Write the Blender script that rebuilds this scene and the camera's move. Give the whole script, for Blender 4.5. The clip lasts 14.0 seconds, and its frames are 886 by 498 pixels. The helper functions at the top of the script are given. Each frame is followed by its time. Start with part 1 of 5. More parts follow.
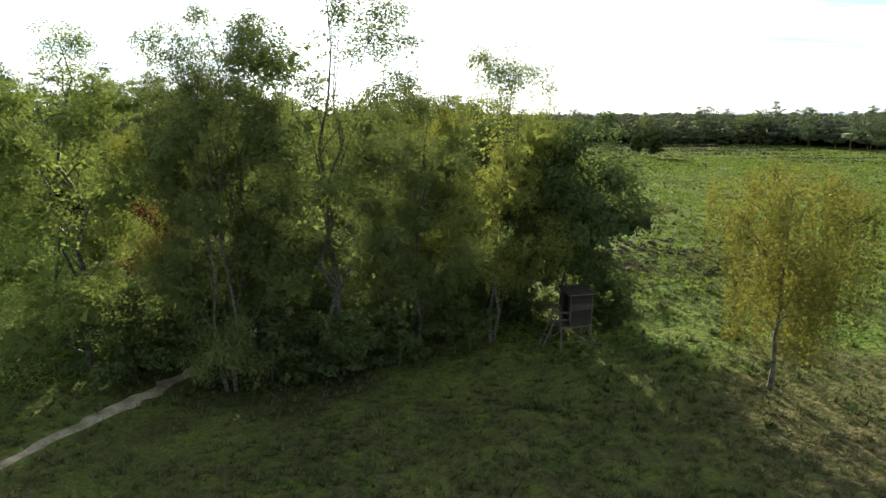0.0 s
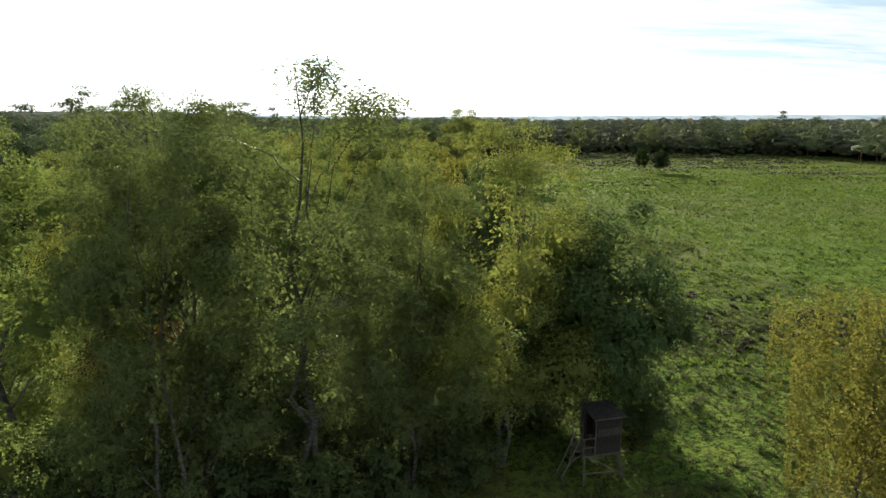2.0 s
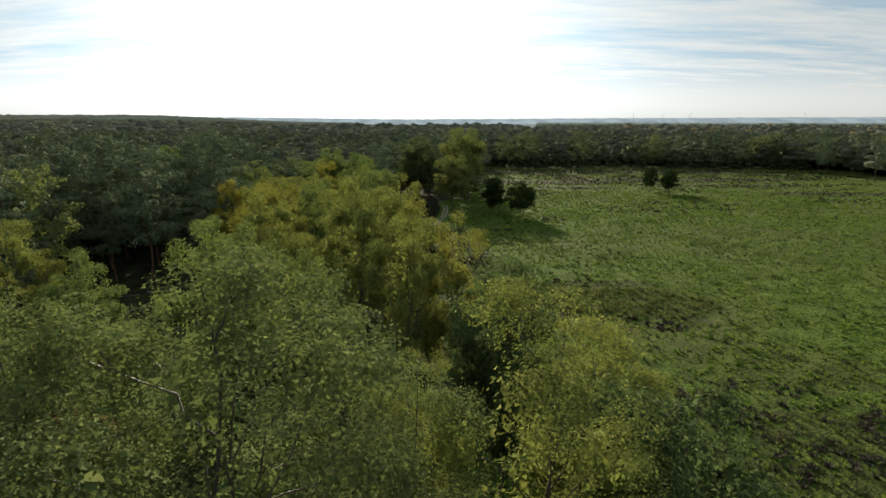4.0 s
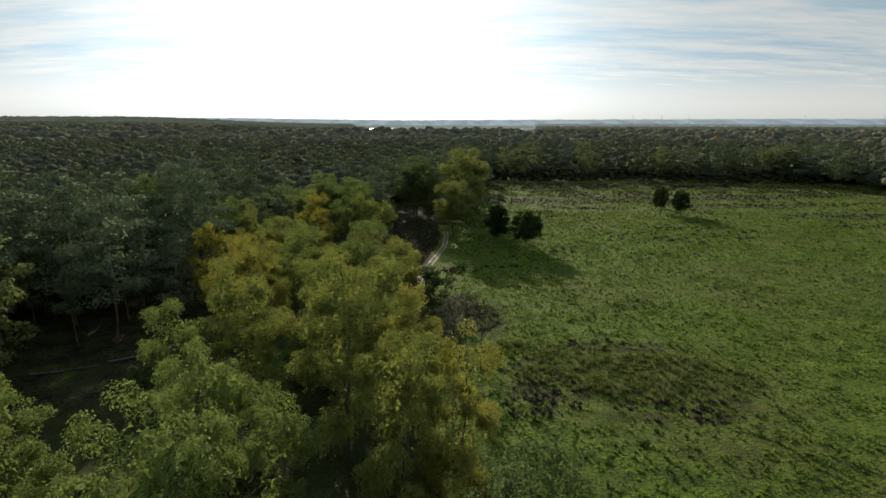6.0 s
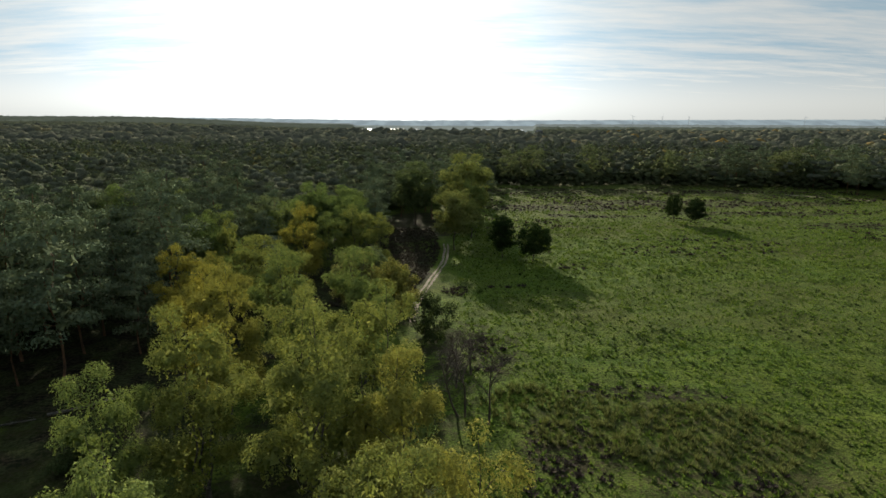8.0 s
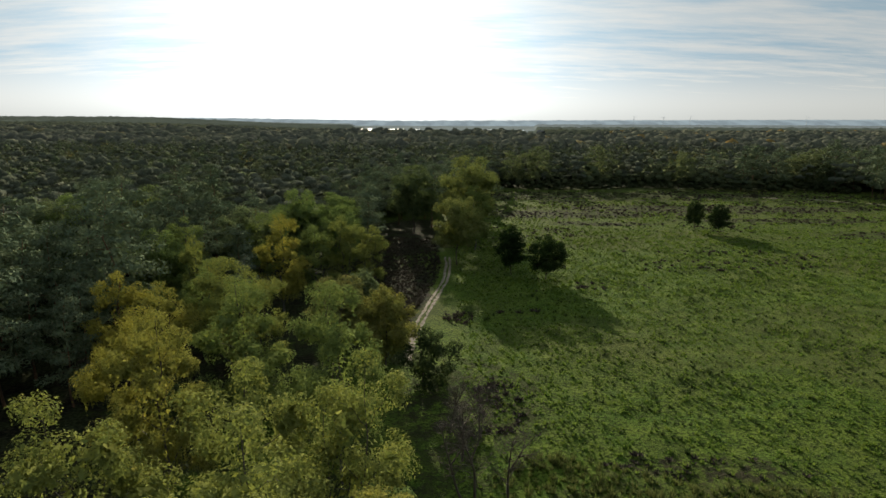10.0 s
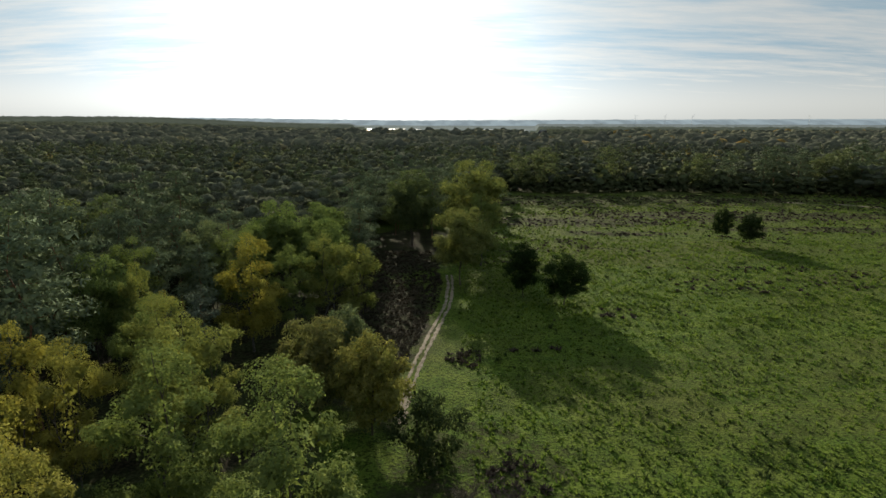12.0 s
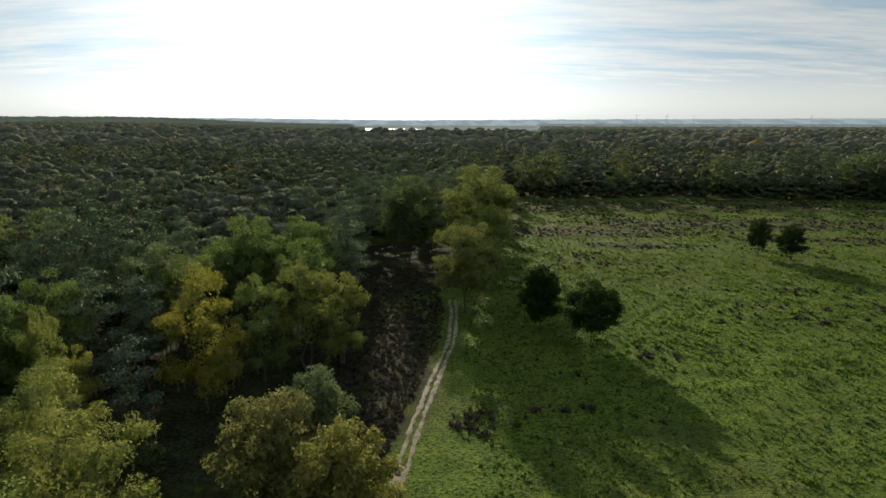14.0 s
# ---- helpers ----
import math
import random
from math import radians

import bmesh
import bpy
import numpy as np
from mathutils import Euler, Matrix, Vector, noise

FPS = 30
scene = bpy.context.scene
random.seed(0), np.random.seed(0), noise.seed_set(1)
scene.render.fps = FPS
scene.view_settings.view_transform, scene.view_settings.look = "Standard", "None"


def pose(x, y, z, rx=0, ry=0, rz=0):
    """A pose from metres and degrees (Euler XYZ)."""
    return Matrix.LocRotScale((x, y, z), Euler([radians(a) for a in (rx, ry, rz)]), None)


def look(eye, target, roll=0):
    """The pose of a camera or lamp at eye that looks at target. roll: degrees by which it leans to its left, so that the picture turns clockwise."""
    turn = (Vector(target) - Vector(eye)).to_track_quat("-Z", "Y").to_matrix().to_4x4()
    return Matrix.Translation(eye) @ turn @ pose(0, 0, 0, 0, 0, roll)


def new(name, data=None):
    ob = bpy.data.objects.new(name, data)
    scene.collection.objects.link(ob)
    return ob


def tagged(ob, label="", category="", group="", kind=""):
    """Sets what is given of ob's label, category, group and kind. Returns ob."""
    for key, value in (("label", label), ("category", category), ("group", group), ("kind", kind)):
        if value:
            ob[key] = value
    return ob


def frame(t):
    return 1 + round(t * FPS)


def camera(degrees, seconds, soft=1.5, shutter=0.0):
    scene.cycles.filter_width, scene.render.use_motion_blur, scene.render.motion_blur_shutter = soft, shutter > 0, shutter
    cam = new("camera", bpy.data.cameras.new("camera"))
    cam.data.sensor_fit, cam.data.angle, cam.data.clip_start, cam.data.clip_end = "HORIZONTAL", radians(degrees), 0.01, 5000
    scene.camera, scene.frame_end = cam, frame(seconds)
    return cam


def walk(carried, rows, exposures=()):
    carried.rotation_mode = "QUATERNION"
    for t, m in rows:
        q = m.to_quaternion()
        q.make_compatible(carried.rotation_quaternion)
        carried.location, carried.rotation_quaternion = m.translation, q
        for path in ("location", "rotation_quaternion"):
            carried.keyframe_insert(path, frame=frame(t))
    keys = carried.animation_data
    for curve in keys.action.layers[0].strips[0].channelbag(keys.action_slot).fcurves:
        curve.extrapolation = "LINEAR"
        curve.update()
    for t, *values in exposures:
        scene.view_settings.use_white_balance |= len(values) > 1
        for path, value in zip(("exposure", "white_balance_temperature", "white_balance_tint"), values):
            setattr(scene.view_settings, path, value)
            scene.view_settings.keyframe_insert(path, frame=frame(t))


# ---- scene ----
cam = camera(72.0, 14.0)
# seconds, place in metres, yaw, pitch, roll in degrees
PATH_ROWS = [
    (0.0, 0.000, 0.000, 13.000, -0.000, -12.083, -0.000),
    (0.5, -0.012, 1.412, 13.763, 0.015, -12.068, -0.030),
    (1.0, -0.000, 3.021, 14.649, 0.015, -12.068, -0.070),
    (1.5, -0.037, 4.817, 15.811, -0.000, -12.038, -0.070),
    (2.0, -0.012, 6.752, 17.058, 0.015, -12.009, -0.090),
    (2.5, -0.012, 8.936, 18.277, -0.000, -11.949, -0.110),
    (3.0, -0.012, 11.268, 19.503, -0.030, -11.875, -0.020),
    (3.5, -0.012, 13.735, 20.801, -0.044, -11.846, -0.020),
    (4.0, -0.025, 16.307, 22.114, -0.044, -11.861, -0.080),
    (6.5, -0.409, 29.628, 27.822, -0.163, -11.831, -0.170),
    (7.0, -0.434, 32.164, 28.002, -0.193, -11.831, -0.200),
    (7.5, -0.459, 35.084, 28.024, -0.193, -11.831, -0.230),
    (8.0, -0.508, 38.235, 28.046, -0.193, -11.816, -0.240),
    (10.5, -0.682, 56.357, 28.022, -0.148, -11.801, -0.220),
    (11.0, -0.707, 60.265, 28.022, -0.133, -11.831, -0.200),
    (11.5, -0.719, 64.238, 28.009, -0.133, -11.831, -0.190),
    (12.0, -0.732, 68.227, 28.030, -0.104, -11.831, -0.180),
    (12.5, -0.769, 72.287, 28.023, -0.104, -11.846, -0.160),
    (13.0, -0.818, 76.372, 28.011, -0.089, -11.831, -0.130),
    (13.5, -0.880, 80.415, 28.008, -0.089, -11.846, -0.110),
    (14.0, -0.942, 84.459, 28.004, -0.059, -11.846, -0.120),
]
EXPOSURES = [(0.0, 1.80), (1.0, 1.82), (2.0, 1.48), (3.0, 1.06), (4.0, 0.82), (6.5, 0.64), (8.0, 0.63), (10.5, 0.53), (12.0, 0.56), (14.0, 0.68)]
walk(cam, [(t, pose(x, y, z, 90 + pitch, roll, yaw)) for t, x, y, z, yaw, pitch, roll in PATH_ROWS], EXPOSURES)

# ---- sun, sky ----
SUN_UP, SUN_LEFT = 16.0, 9.2      # degrees above the horizon, degrees left of straight ahead
sun_data = bpy.data.lights.new("sun", "SUN")
sun_data.energy, sun_data.angle, sun_data.color = 5.0, radians(0.6), (1.0, 0.87, 0.68)
sun_lamp = new("sun", sun_data)
su, sl = radians(SUN_UP), radians(SUN_LEFT)
SUN_DIR = Vector((-math.sin(sl) * math.cos(su), math.cos(sl) * math.cos(su), math.sin(su)))
sun_lamp.matrix_world = look(tuple(SUN_DIR * 300), (0, 0, 0))

world = bpy.data.worlds.new("sky")
scene.world = world
world.use_nodes = True


class Nodes:
    """A short way to write node trees."""

    def __init__(self, tree):
        self.tree = tree
        tree.nodes.clear()

    def add(self, kind, inputs=None, **props):
        n = self.tree.nodes.new(kind)
        for k, v in props.items():
            setattr(n, k, v)
        for k, v in (inputs or {}).items():
            s = n.inputs[k]
            if isinstance(v, bpy.types.NodeSocket):
                self.tree.links.new(v, s)
            else:
                s.default_value = v
        return n

    def math(self, op, a, b=0.0, clamp=False):
        return self.add("ShaderNodeMath", {0: a, 1: b}, operation=op, use_clamp=clamp).outputs[0]

    def mix(self, fac, a, b, blend="MIX"):
        n = self.add("ShaderNodeMix", data_type="RGBA", blend_type=blend)
        for s, v in ((n.inputs[0], fac), (n.inputs[6], a), (n.inputs[7], b)):
            if isinstance(v, bpy.types.NodeSocket):
                self.tree.links.new(v, s)
            else:
                s.default_value = v if not isinstance(v, tuple) or len(v) == 4 else (*v, 1)
        return n.outputs[2]

    def noise(self, vector, scale, detail=3.0, rough=0.55):
        return self.add("ShaderNodeTexNoise", {"Vector": vector, "Scale": scale, "Detail": detail, "Roughness": rough}).outputs["Fac"]

    def ramp(self, fac, lo, hi):
        return self.add("ShaderNodeMapRange", {0: fac, 1: lo, 2: hi, 3: 0.0, 4: 1.0}, interpolation_type="SMOOTHSTEP").outputs[0]


N = Nodes(world.node_tree)
tc = N.add("ShaderNodeTexCoord").outputs["Generated"]
sky = N.add("ShaderNodeTexSky", sky_type="NISHITA", sun_disc=False, sun_elevation=su, sun_rotation=-sl,
            altitude=50, air_density=1.0, dust_density=2.2, ozone_density=1.5).outputs[0]
sep = N.add("ShaderNodeSeparateXYZ", {0: tc})
up = N.math("ADD", N.math("MAXIMUM", sep.outputs[2], 0.0), 0.12)
flat = N.add("ShaderNodeCombineXYZ", {0: N.math("DIVIDE", sep.outputs[0], up), 1: N.math("DIVIDE", sep.outputs[1], up), 2: 0.0}).outputs[0]
streak = N.add("ShaderNodeMapping", {"Vector": flat, "Rotation": (0, 0, radians(-9)), "Scale": (0.62, 2.1, 1.0), "Location": (3.1, 0.4, 0)}).outputs[0]
veil = N.ramp(N.noise(streak, 1.3, 6.0, 0.6), 0.36, 0.58)
wisps = N.ramp(N.noise(streak, 4.0, 6.0, 0.65), 0.36, 0.68)
cover = N.math("ADD", N.math("MULTIPLY", veil, 0.60), N.math("MULTIPLY", wisps, 0.40), clamp=True)
low = N.ramp(sep.outputs[2], 0.11, 0.02)
cover = N.math("MAXIMUM", cover, N.math("MULTIPLY", low, 0.95))
warm = N.mix(low, (0, 0, 0), (1.0, 0.9, 0.65))
grey = N.add("ShaderNodeRGBToBW", {0: sky}).outputs[0]
cloud = N.mix(1.0, N.mix(1.0, grey, (0.235, 0.241, 0.237), "MULTIPLY"), N.mix(1.0, warm, (2.95, 3.12, 3.10), "ADD"), "ADD")
clear = N.mix(1.0, N.mix(1.0, grey, (0.187, 0.235, 0.266), "MULTIPLY"), (1.35, 1.98, 2.40), "ADD")
N.add("ShaderNodeOutputWorld", {0: N.add("ShaderNodeBackground", {0: N.mix(cover, clear, cloud), 1: 0.085}).outputs[0]})

# ---- materials ----


def material(name):
    m = bpy.data.materials.new(name)
    m.use_nodes = True
    return m, Nodes(m.node_tree)


def leaf_material(name, shift, clear_part, vary=1.0, patch_size=0.8, mottle=0.0):
    """Foliage: the tree's own colour varied leaf by leaf and in patches; light passes through the blades."""
    m, n = material(name)
    info = n.add("ShaderNodeObjectInfo")
    geo = n.add("ShaderNodeNewGeometry")
    rnd = geo.outputs["Random Per Island"]
    patch = n.noise(geo.outputs["Position"], patch_size, 2.0)
    tone = n.mix(n.ramp(patch, 0.35, 0.7), info.outputs["Color"], shift, "MULTIPLY")
    tone = n.mix(n.math("MULTIPLY", n.ramp(rnd, 0.5, 1.0), vary), tone, (1.20, 1.13, 0.90), "MULTIPLY")
    dark = n.mix(n.math("MULTIPLY", n.ramp(rnd, 0.45, 0.0), vary), tone, (0.78, 0.82, 0.78), "MULTIPLY")
    body = n.add("ShaderNodeBsdfPrincipled", {"Base Color": dark, "Roughness": 0.62, "Specular IOR Level": 0.0})
    if mottle:
        grain = n.noise(geo.outputs["Position"], mottle, 4.0, 0.7)
        dark = n.mix(n.math("MULTIPLY", n.ramp(grain, 0.58, 0.40), 0.6), dark, (0.50, 0.52, 0.50), "MULTIPLY")
        bmp = n.add("ShaderNodeBump", {"Height": grain, "Strength": 0.8, "Distance": 0.9 / mottle}).outputs[0]
        body = n.add("ShaderNodeBsdfPrincipled", {"Base Color": dark, "Roughness": 0.8, "Specular IOR Level": 0.0, "Normal": bmp})
    glow = n.add("ShaderNodeBsdfTranslucent", {"Color": n.mix(1.0, dark, (1.14, 1.2, 0.85), "MULTIPLY")})
    n.add("ShaderNodeOutputMaterial", {0: n.add("ShaderNodeMixShader", {0: clear_part, 1: body.outputs[0], 2: glow.outputs[0]}).outputs[0]})
    return m


def plain_material(name, a, b, scale, rough=0.8, bump=0.3, stretch=(1, 1, 1), spec=0.3):
    """Two colours mixed by coarse and fine noise, with relief."""
    m, n = material(name)
    pos = n.add("ShaderNodeMapping", {"Vector": n.add("ShaderNodeTexCoord").outputs["Object"], "Scale": stretch}).outputs[0]
    coarse, fine = n.noise(pos, scale, 3.0), n.noise(pos, scale * 7, 4.0)
    f = n.math("ADD", n.math("MULTIPLY", coarse, 0.6), n.math("MULTIPLY", fine, 0.4))
    col = n.mix(n.ramp(f, 0.35, 0.65), a, b)
    bmp = n.add("ShaderNodeBump", {"Height": fine, "Strength": bump, "Distance": 0.02}).outputs[0]
    n.add("ShaderNodeOutputMaterial", {0: n.add("ShaderNodeBsdfPrincipled", {"Base Color": col, "Roughness": rough, "Specular IOR Level": spec, "Normal": bmp}).outputs[0]})
    return m


def birch_bark_material():
    m, n = material("birch_bark")
    pos = n.add("ShaderNodeTexCoord").outputs["Object"]
    band = n.add("ShaderNodeMapping", {"Vector": pos, "Scale": (1.2, 1.2, 5.0)}).outputs[0]
    marks = n.ramp(n.noise(band, 2.2, 5.0, 0.65), 0.46, 0.56)
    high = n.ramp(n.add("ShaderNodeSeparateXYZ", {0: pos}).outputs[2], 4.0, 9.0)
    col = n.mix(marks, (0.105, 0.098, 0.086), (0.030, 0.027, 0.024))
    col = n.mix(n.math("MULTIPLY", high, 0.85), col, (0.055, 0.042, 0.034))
    n.add("ShaderNodeOutputMaterial", {0: n.add("ShaderNodeBsdfPrincipled", {"Base Color": col, "Roughness": 0.7}).outputs[0]})
    return m


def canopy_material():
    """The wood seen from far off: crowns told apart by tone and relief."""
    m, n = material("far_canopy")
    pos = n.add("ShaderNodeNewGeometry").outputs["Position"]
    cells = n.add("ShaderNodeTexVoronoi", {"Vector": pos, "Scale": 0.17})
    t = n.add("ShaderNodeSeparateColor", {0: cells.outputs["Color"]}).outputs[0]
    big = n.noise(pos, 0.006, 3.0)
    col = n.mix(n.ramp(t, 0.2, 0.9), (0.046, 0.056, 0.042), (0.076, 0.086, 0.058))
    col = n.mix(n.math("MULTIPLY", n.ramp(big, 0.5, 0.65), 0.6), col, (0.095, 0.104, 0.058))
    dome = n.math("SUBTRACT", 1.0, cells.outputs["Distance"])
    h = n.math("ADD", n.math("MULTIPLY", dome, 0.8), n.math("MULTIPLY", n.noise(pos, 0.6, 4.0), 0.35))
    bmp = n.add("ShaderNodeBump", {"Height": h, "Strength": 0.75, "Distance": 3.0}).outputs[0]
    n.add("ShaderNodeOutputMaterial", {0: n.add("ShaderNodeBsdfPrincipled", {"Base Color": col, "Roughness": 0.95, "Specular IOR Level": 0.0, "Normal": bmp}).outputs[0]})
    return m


def crown_material():
    """Far crowns: one tone each, with mottling; a few have turned gold."""
    m, n = material("far_crown")
    geo = n.add("ShaderNodeNewGeometry")
    rnd, pos = geo.outputs["Random Per Island"], geo.outputs["Position"]
    col = n.mix(n.ramp(rnd, 0.0, 0.95), (0.088, 0.094, 0.076), (0.145, 0.152, 0.104))
    east = n.ramp(n.add("ShaderNodeSeparateXYZ", {0: pos}).outputs[0], 40.0, 220.0)
    col = n.mix(n.math("MULTIPLY", n.ramp(rnd, 0.955, 0.975), n.math("ADD", n.math("MULTIPLY", east, 0.6), 0.25)), col, (0.26, 0.17, 0.045))
    col = n.mix(n.math("MULTIPLY", n.ramp(n.noise(pos, 0.7, 4.0, 0.7), 0.40, 0.60), 0.4), col, (0.050, 0.055, 0.042))
    bmp = n.add("ShaderNodeBump", {"Height": n.noise(pos, 0.9, 4.0, 0.7), "Strength": 0.45, "Distance": 1.2}).outputs[0]
    n.add("ShaderNodeOutputMaterial", {0: n.add("ShaderNodeBsdfPrincipled", {"Base Color": col, "Roughness": 0.95, "Specular IOR Level": 0.0, "Normal": bmp}).outputs[0]})
    return m


def blob_mask(n, x, y, cx, cy, rx, ry, wobble):
    """1 inside an uneven ellipse on the ground, 0 outside."""
    dx = n.math("DIVIDE", n.math("SUBTRACT", x, cx), rx)
    dy = n.math("DIVIDE", n.math("SUBTRACT", y, cy), ry)
    d = n.math("SQRT", n.math("ADD", n.math("MULTIPLY", dx, dx), n.math("MULTIPLY", dy, dy)))
    return n.ramp(n.math("ADD", d, wobble), 1.15, 0.75)


def ground_material():
    m, n = material("meadow_ground")
    pos = n.add("ShaderNodeNewGeometry").outputs["Position"]
    xyz = n.add("ShaderNodeSeparateXYZ", {0: pos})
    x, y = xyz.outputs[0], xyz.outputs[1]
    n1, n2, n3, n4 = n.noise(pos, 0.045, 4.0), n.noise(pos, 0.35, 4.0), n.noise(pos, 2.9, 4.0), n.noise(pos, 9.0, 3.0)
    wob = n.math("MULTIPLY", n.math("SUBTRACT", n.noise(pos, 0.16, 5.0, 0.65), 0.5), 1.5)
    n5 = n.noise(pos, 0.11, 5.0, 0.6)
    grass = n.mix(n.ramp(n2, 0.35, 0.68), (0.053, 0.102, 0.015), (0.110, 0.156, 0.025))
    grass = n.mix(n.math("MULTIPLY", n.ramp(n1, 0.46, 0.62), 0.4), grass, (0.100, 0.098, 0.032))
    grass = n.mix(n.math("MULTIPLY", n.ramp(n5, 0.54, 0.66), 0.7), grass, (0.045, 0.060, 0.016))
    grass = n.mix(n.math("MULTIPLY", n.ramp(y, 170.0, 270.0), 0.35), grass, (0.098, 0.095, 0.036))
    grass = n.mix(n.math("MULTIPLY", n.ramp(n3, 0.47, 0.58), 0.85), grass, (0.012, 0.022, 0.006))
    grass = n.mix(n.math("MULTIPLY", n.ramp(n.noise(pos, 6.5, 3.0, 0.6), 0.45, 0.62), 0.55), grass, (0.128, 0.180, 0.029))
    heath = n.mix(n.ramp(n3, 0.40, 0.62), (0.012, 0.011, 0.009), (0.042, 0.037, 0.024))
    straw = n.mix(n.ramp(n3, 0.38, 0.65), (0.050, 0.050, 0.026), (0.155, 0.126, 0.066))
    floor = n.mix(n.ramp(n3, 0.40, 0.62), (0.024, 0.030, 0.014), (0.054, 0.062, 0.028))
    col = grass
    # tussock heath beside the copse, and the heather in front of the far wood
    for cx, cy, rx, ry, amount in ((11, 87, 5, 5, 0.85), (22, 98, 9, 2, 0.8), (24, 81, 8, 3, 0.6), (24, 62, 22, 14, 0.35), (6, 19, 22, 9, 0.6), (12, 14, 20, 6, 0.5), (20, 90, 13, 8, 0.5), (3, 112, 8, 10, 0.6), (34, 240, 30, 9, 0.9), (92, 252, 60, 11, 0.9), (44, 222, 16, 4, 0.9), (100, 228, 34, 5, 0.8),
                                   (120, 205, 26, 7, 0.7), (60, 288, 90, 18, 0.8), (0, 100, 4, 14, 0.6)):
        spots = n.math("MULTIPLY", blob_mask(n, x, y, cx, cy, rx, ry, wob), n.ramp(n.noise(pos, 0.42, 5.0, 0.75), 0.44, 0.54))
        col = n.mix(n.math("MULTIPLY", spots, amount), col, heath)
    for cx, cy, rx, ry, amount in ((24, 25, 13, 8, 0.5), (22, 84, 16, 11, 0.2), (70, 130, 60, 16, 0.15), (8, 17, 34, 17, 0.38), (30, 26, 12, 9, 0.4), (40, 200, 50, 14, 0.18), (96, 176, 40, 12, 0.2)):
        col = n.mix(n.math("MULTIPLY", blob_mask(n, x, y, cx, cy, rx, ry, wob), amount), col, straw)
    # bare litter under the trees, brown heather west of the track; last patch paints the clearing's shade
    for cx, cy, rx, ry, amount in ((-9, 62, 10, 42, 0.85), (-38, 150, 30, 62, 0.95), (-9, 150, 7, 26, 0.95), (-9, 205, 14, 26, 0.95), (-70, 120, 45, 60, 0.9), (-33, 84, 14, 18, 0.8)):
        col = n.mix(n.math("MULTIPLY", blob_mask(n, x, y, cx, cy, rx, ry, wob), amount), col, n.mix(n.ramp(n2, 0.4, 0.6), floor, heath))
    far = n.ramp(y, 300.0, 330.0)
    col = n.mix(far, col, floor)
    col = n.mix(n.ramp(y, 900.0, 1500.0), col, (0.07, 0.085, 0.045))
    h = n.math("ADD", n.math("MULTIPLY", n3, 0.7), n.math("MULTIPLY", n4, 0.3))
    bmp = n.add("ShaderNodeBump", {"Height": h, "Strength": 1.0, "Distance": 0.42}).outputs[0]
    n.add("ShaderNodeOutputMaterial", {0: n.add("ShaderNodeBsdfPrincipled", {"Base Color": col, "Roughness": 0.95, "Specular IOR Level": 0.03, "Normal": bmp}).outputs[0]})
    return m


def tuft_material(name, a, b, clear_part):
    m, n = material(name)
    geo = n.add("ShaderNodeNewGeometry")
    big = n.noise(geo.outputs["Position"], 0.3, 3.0)
    col = n.mix(n.ramp(n.math("ADD", n.math("MULTIPLY", geo.outputs["Random Per Island"], 0.5), n.math("MULTIPLY", big, 0.6)), 0.3, 0.75), a, b)
    body = n.add("ShaderNodeBsdfPrincipled", {"Base Color": col, "Roughness": 0.8, "Specular IOR Level": 0.06})
    glow = n.add("ShaderNodeBsdfTranslucent", {"Color": col})
    n.add("ShaderNodeOutputMaterial", {0: n.add("ShaderNodeMixShader", {0: clear_part, 1: body.outputs[0], 2: glow.outputs[0]}).outputs[0]})
    return m


def water_material():
    m, n = material("lake_water")
    n.add("ShaderNodeOutputMaterial", {0: n.add("ShaderNodeBsdfPrincipled", {"Base Color": (0.05, 0.07, 0.08, 1), "Roughness": 0.28, "IOR": 1.33}).outputs[0]})
    return m


BIRCH_LEAF = leaf_material("birch_leaf", (1.05, 1.0, 0.90), 0.36)
OAK_LEAF = leaf_material("oak_leaf", (0.88, 0.96, 0.95), 0.36)
PINE_NEEDLE = leaf_material("pine_needle", (0.90, 1.0, 1.06), 0.12, 0.6, 0.5)
WOOD_NEEDLE = leaf_material("wood_needle", (0.84, 0.86, 0.88), 0.03, 0.25, 0.12, 2.0)
WOOD_LEAF = leaf_material("wood_leaf", (0.84, 0.94, 0.94), 0.06, 0.25, 0.12, 2.0)
CANOPY = canopy_material()
FAR_CROWN = crown_material()
GROUND = ground_material()
GRASS = tuft_material("grass_blades", (0.064, 0.120, 0.019), (0.146, 0.206, 0.034), 0.5)
TUSSOCK = tuft_material("moor_grass", (0.046, 0.070, 0.018), (0.165, 0.180, 0.054), 0.35)
STRAW = tuft_material("dry_tussock", (0.042, 0.064, 0.024), (0.120, 0.120, 0.054), 0.4)
HEATHER = tuft_material("heather", (0.024, 0.020, 0.018), (0.064, 0.052, 0.040), 0.15)
BROWN_HEATHER = tuft_material("faded_heather", (0.028, 0.026, 0.018), (0.070, 0.060, 0.042), 0.2)
RUSH = tuft_material("rush", (0.026, 0.046, 0.014), (0.070, 0.100, 0.026), 0.3)
BIRCH_BARK = birch_bark_material()
DARK_BARK = plain_material("oak_bark", (0.045, 0.036, 0.028), (0.11, 0.09, 0.07), 3.0, 0.9, 0.8, (1, 1, 0.3))
PINE_BARK = plain_material("pine_bark", (0.07, 0.045, 0.03), (0.19, 0.10, 0.055), 2.0, 0.9, 0.8, (1, 1, 0.4))
SAND = plain_material("sand", (0.12, 0.105, 0.072), (0.29, 0.255, 0.20), 0.9, 0.9, 0.6, spec=0.05)
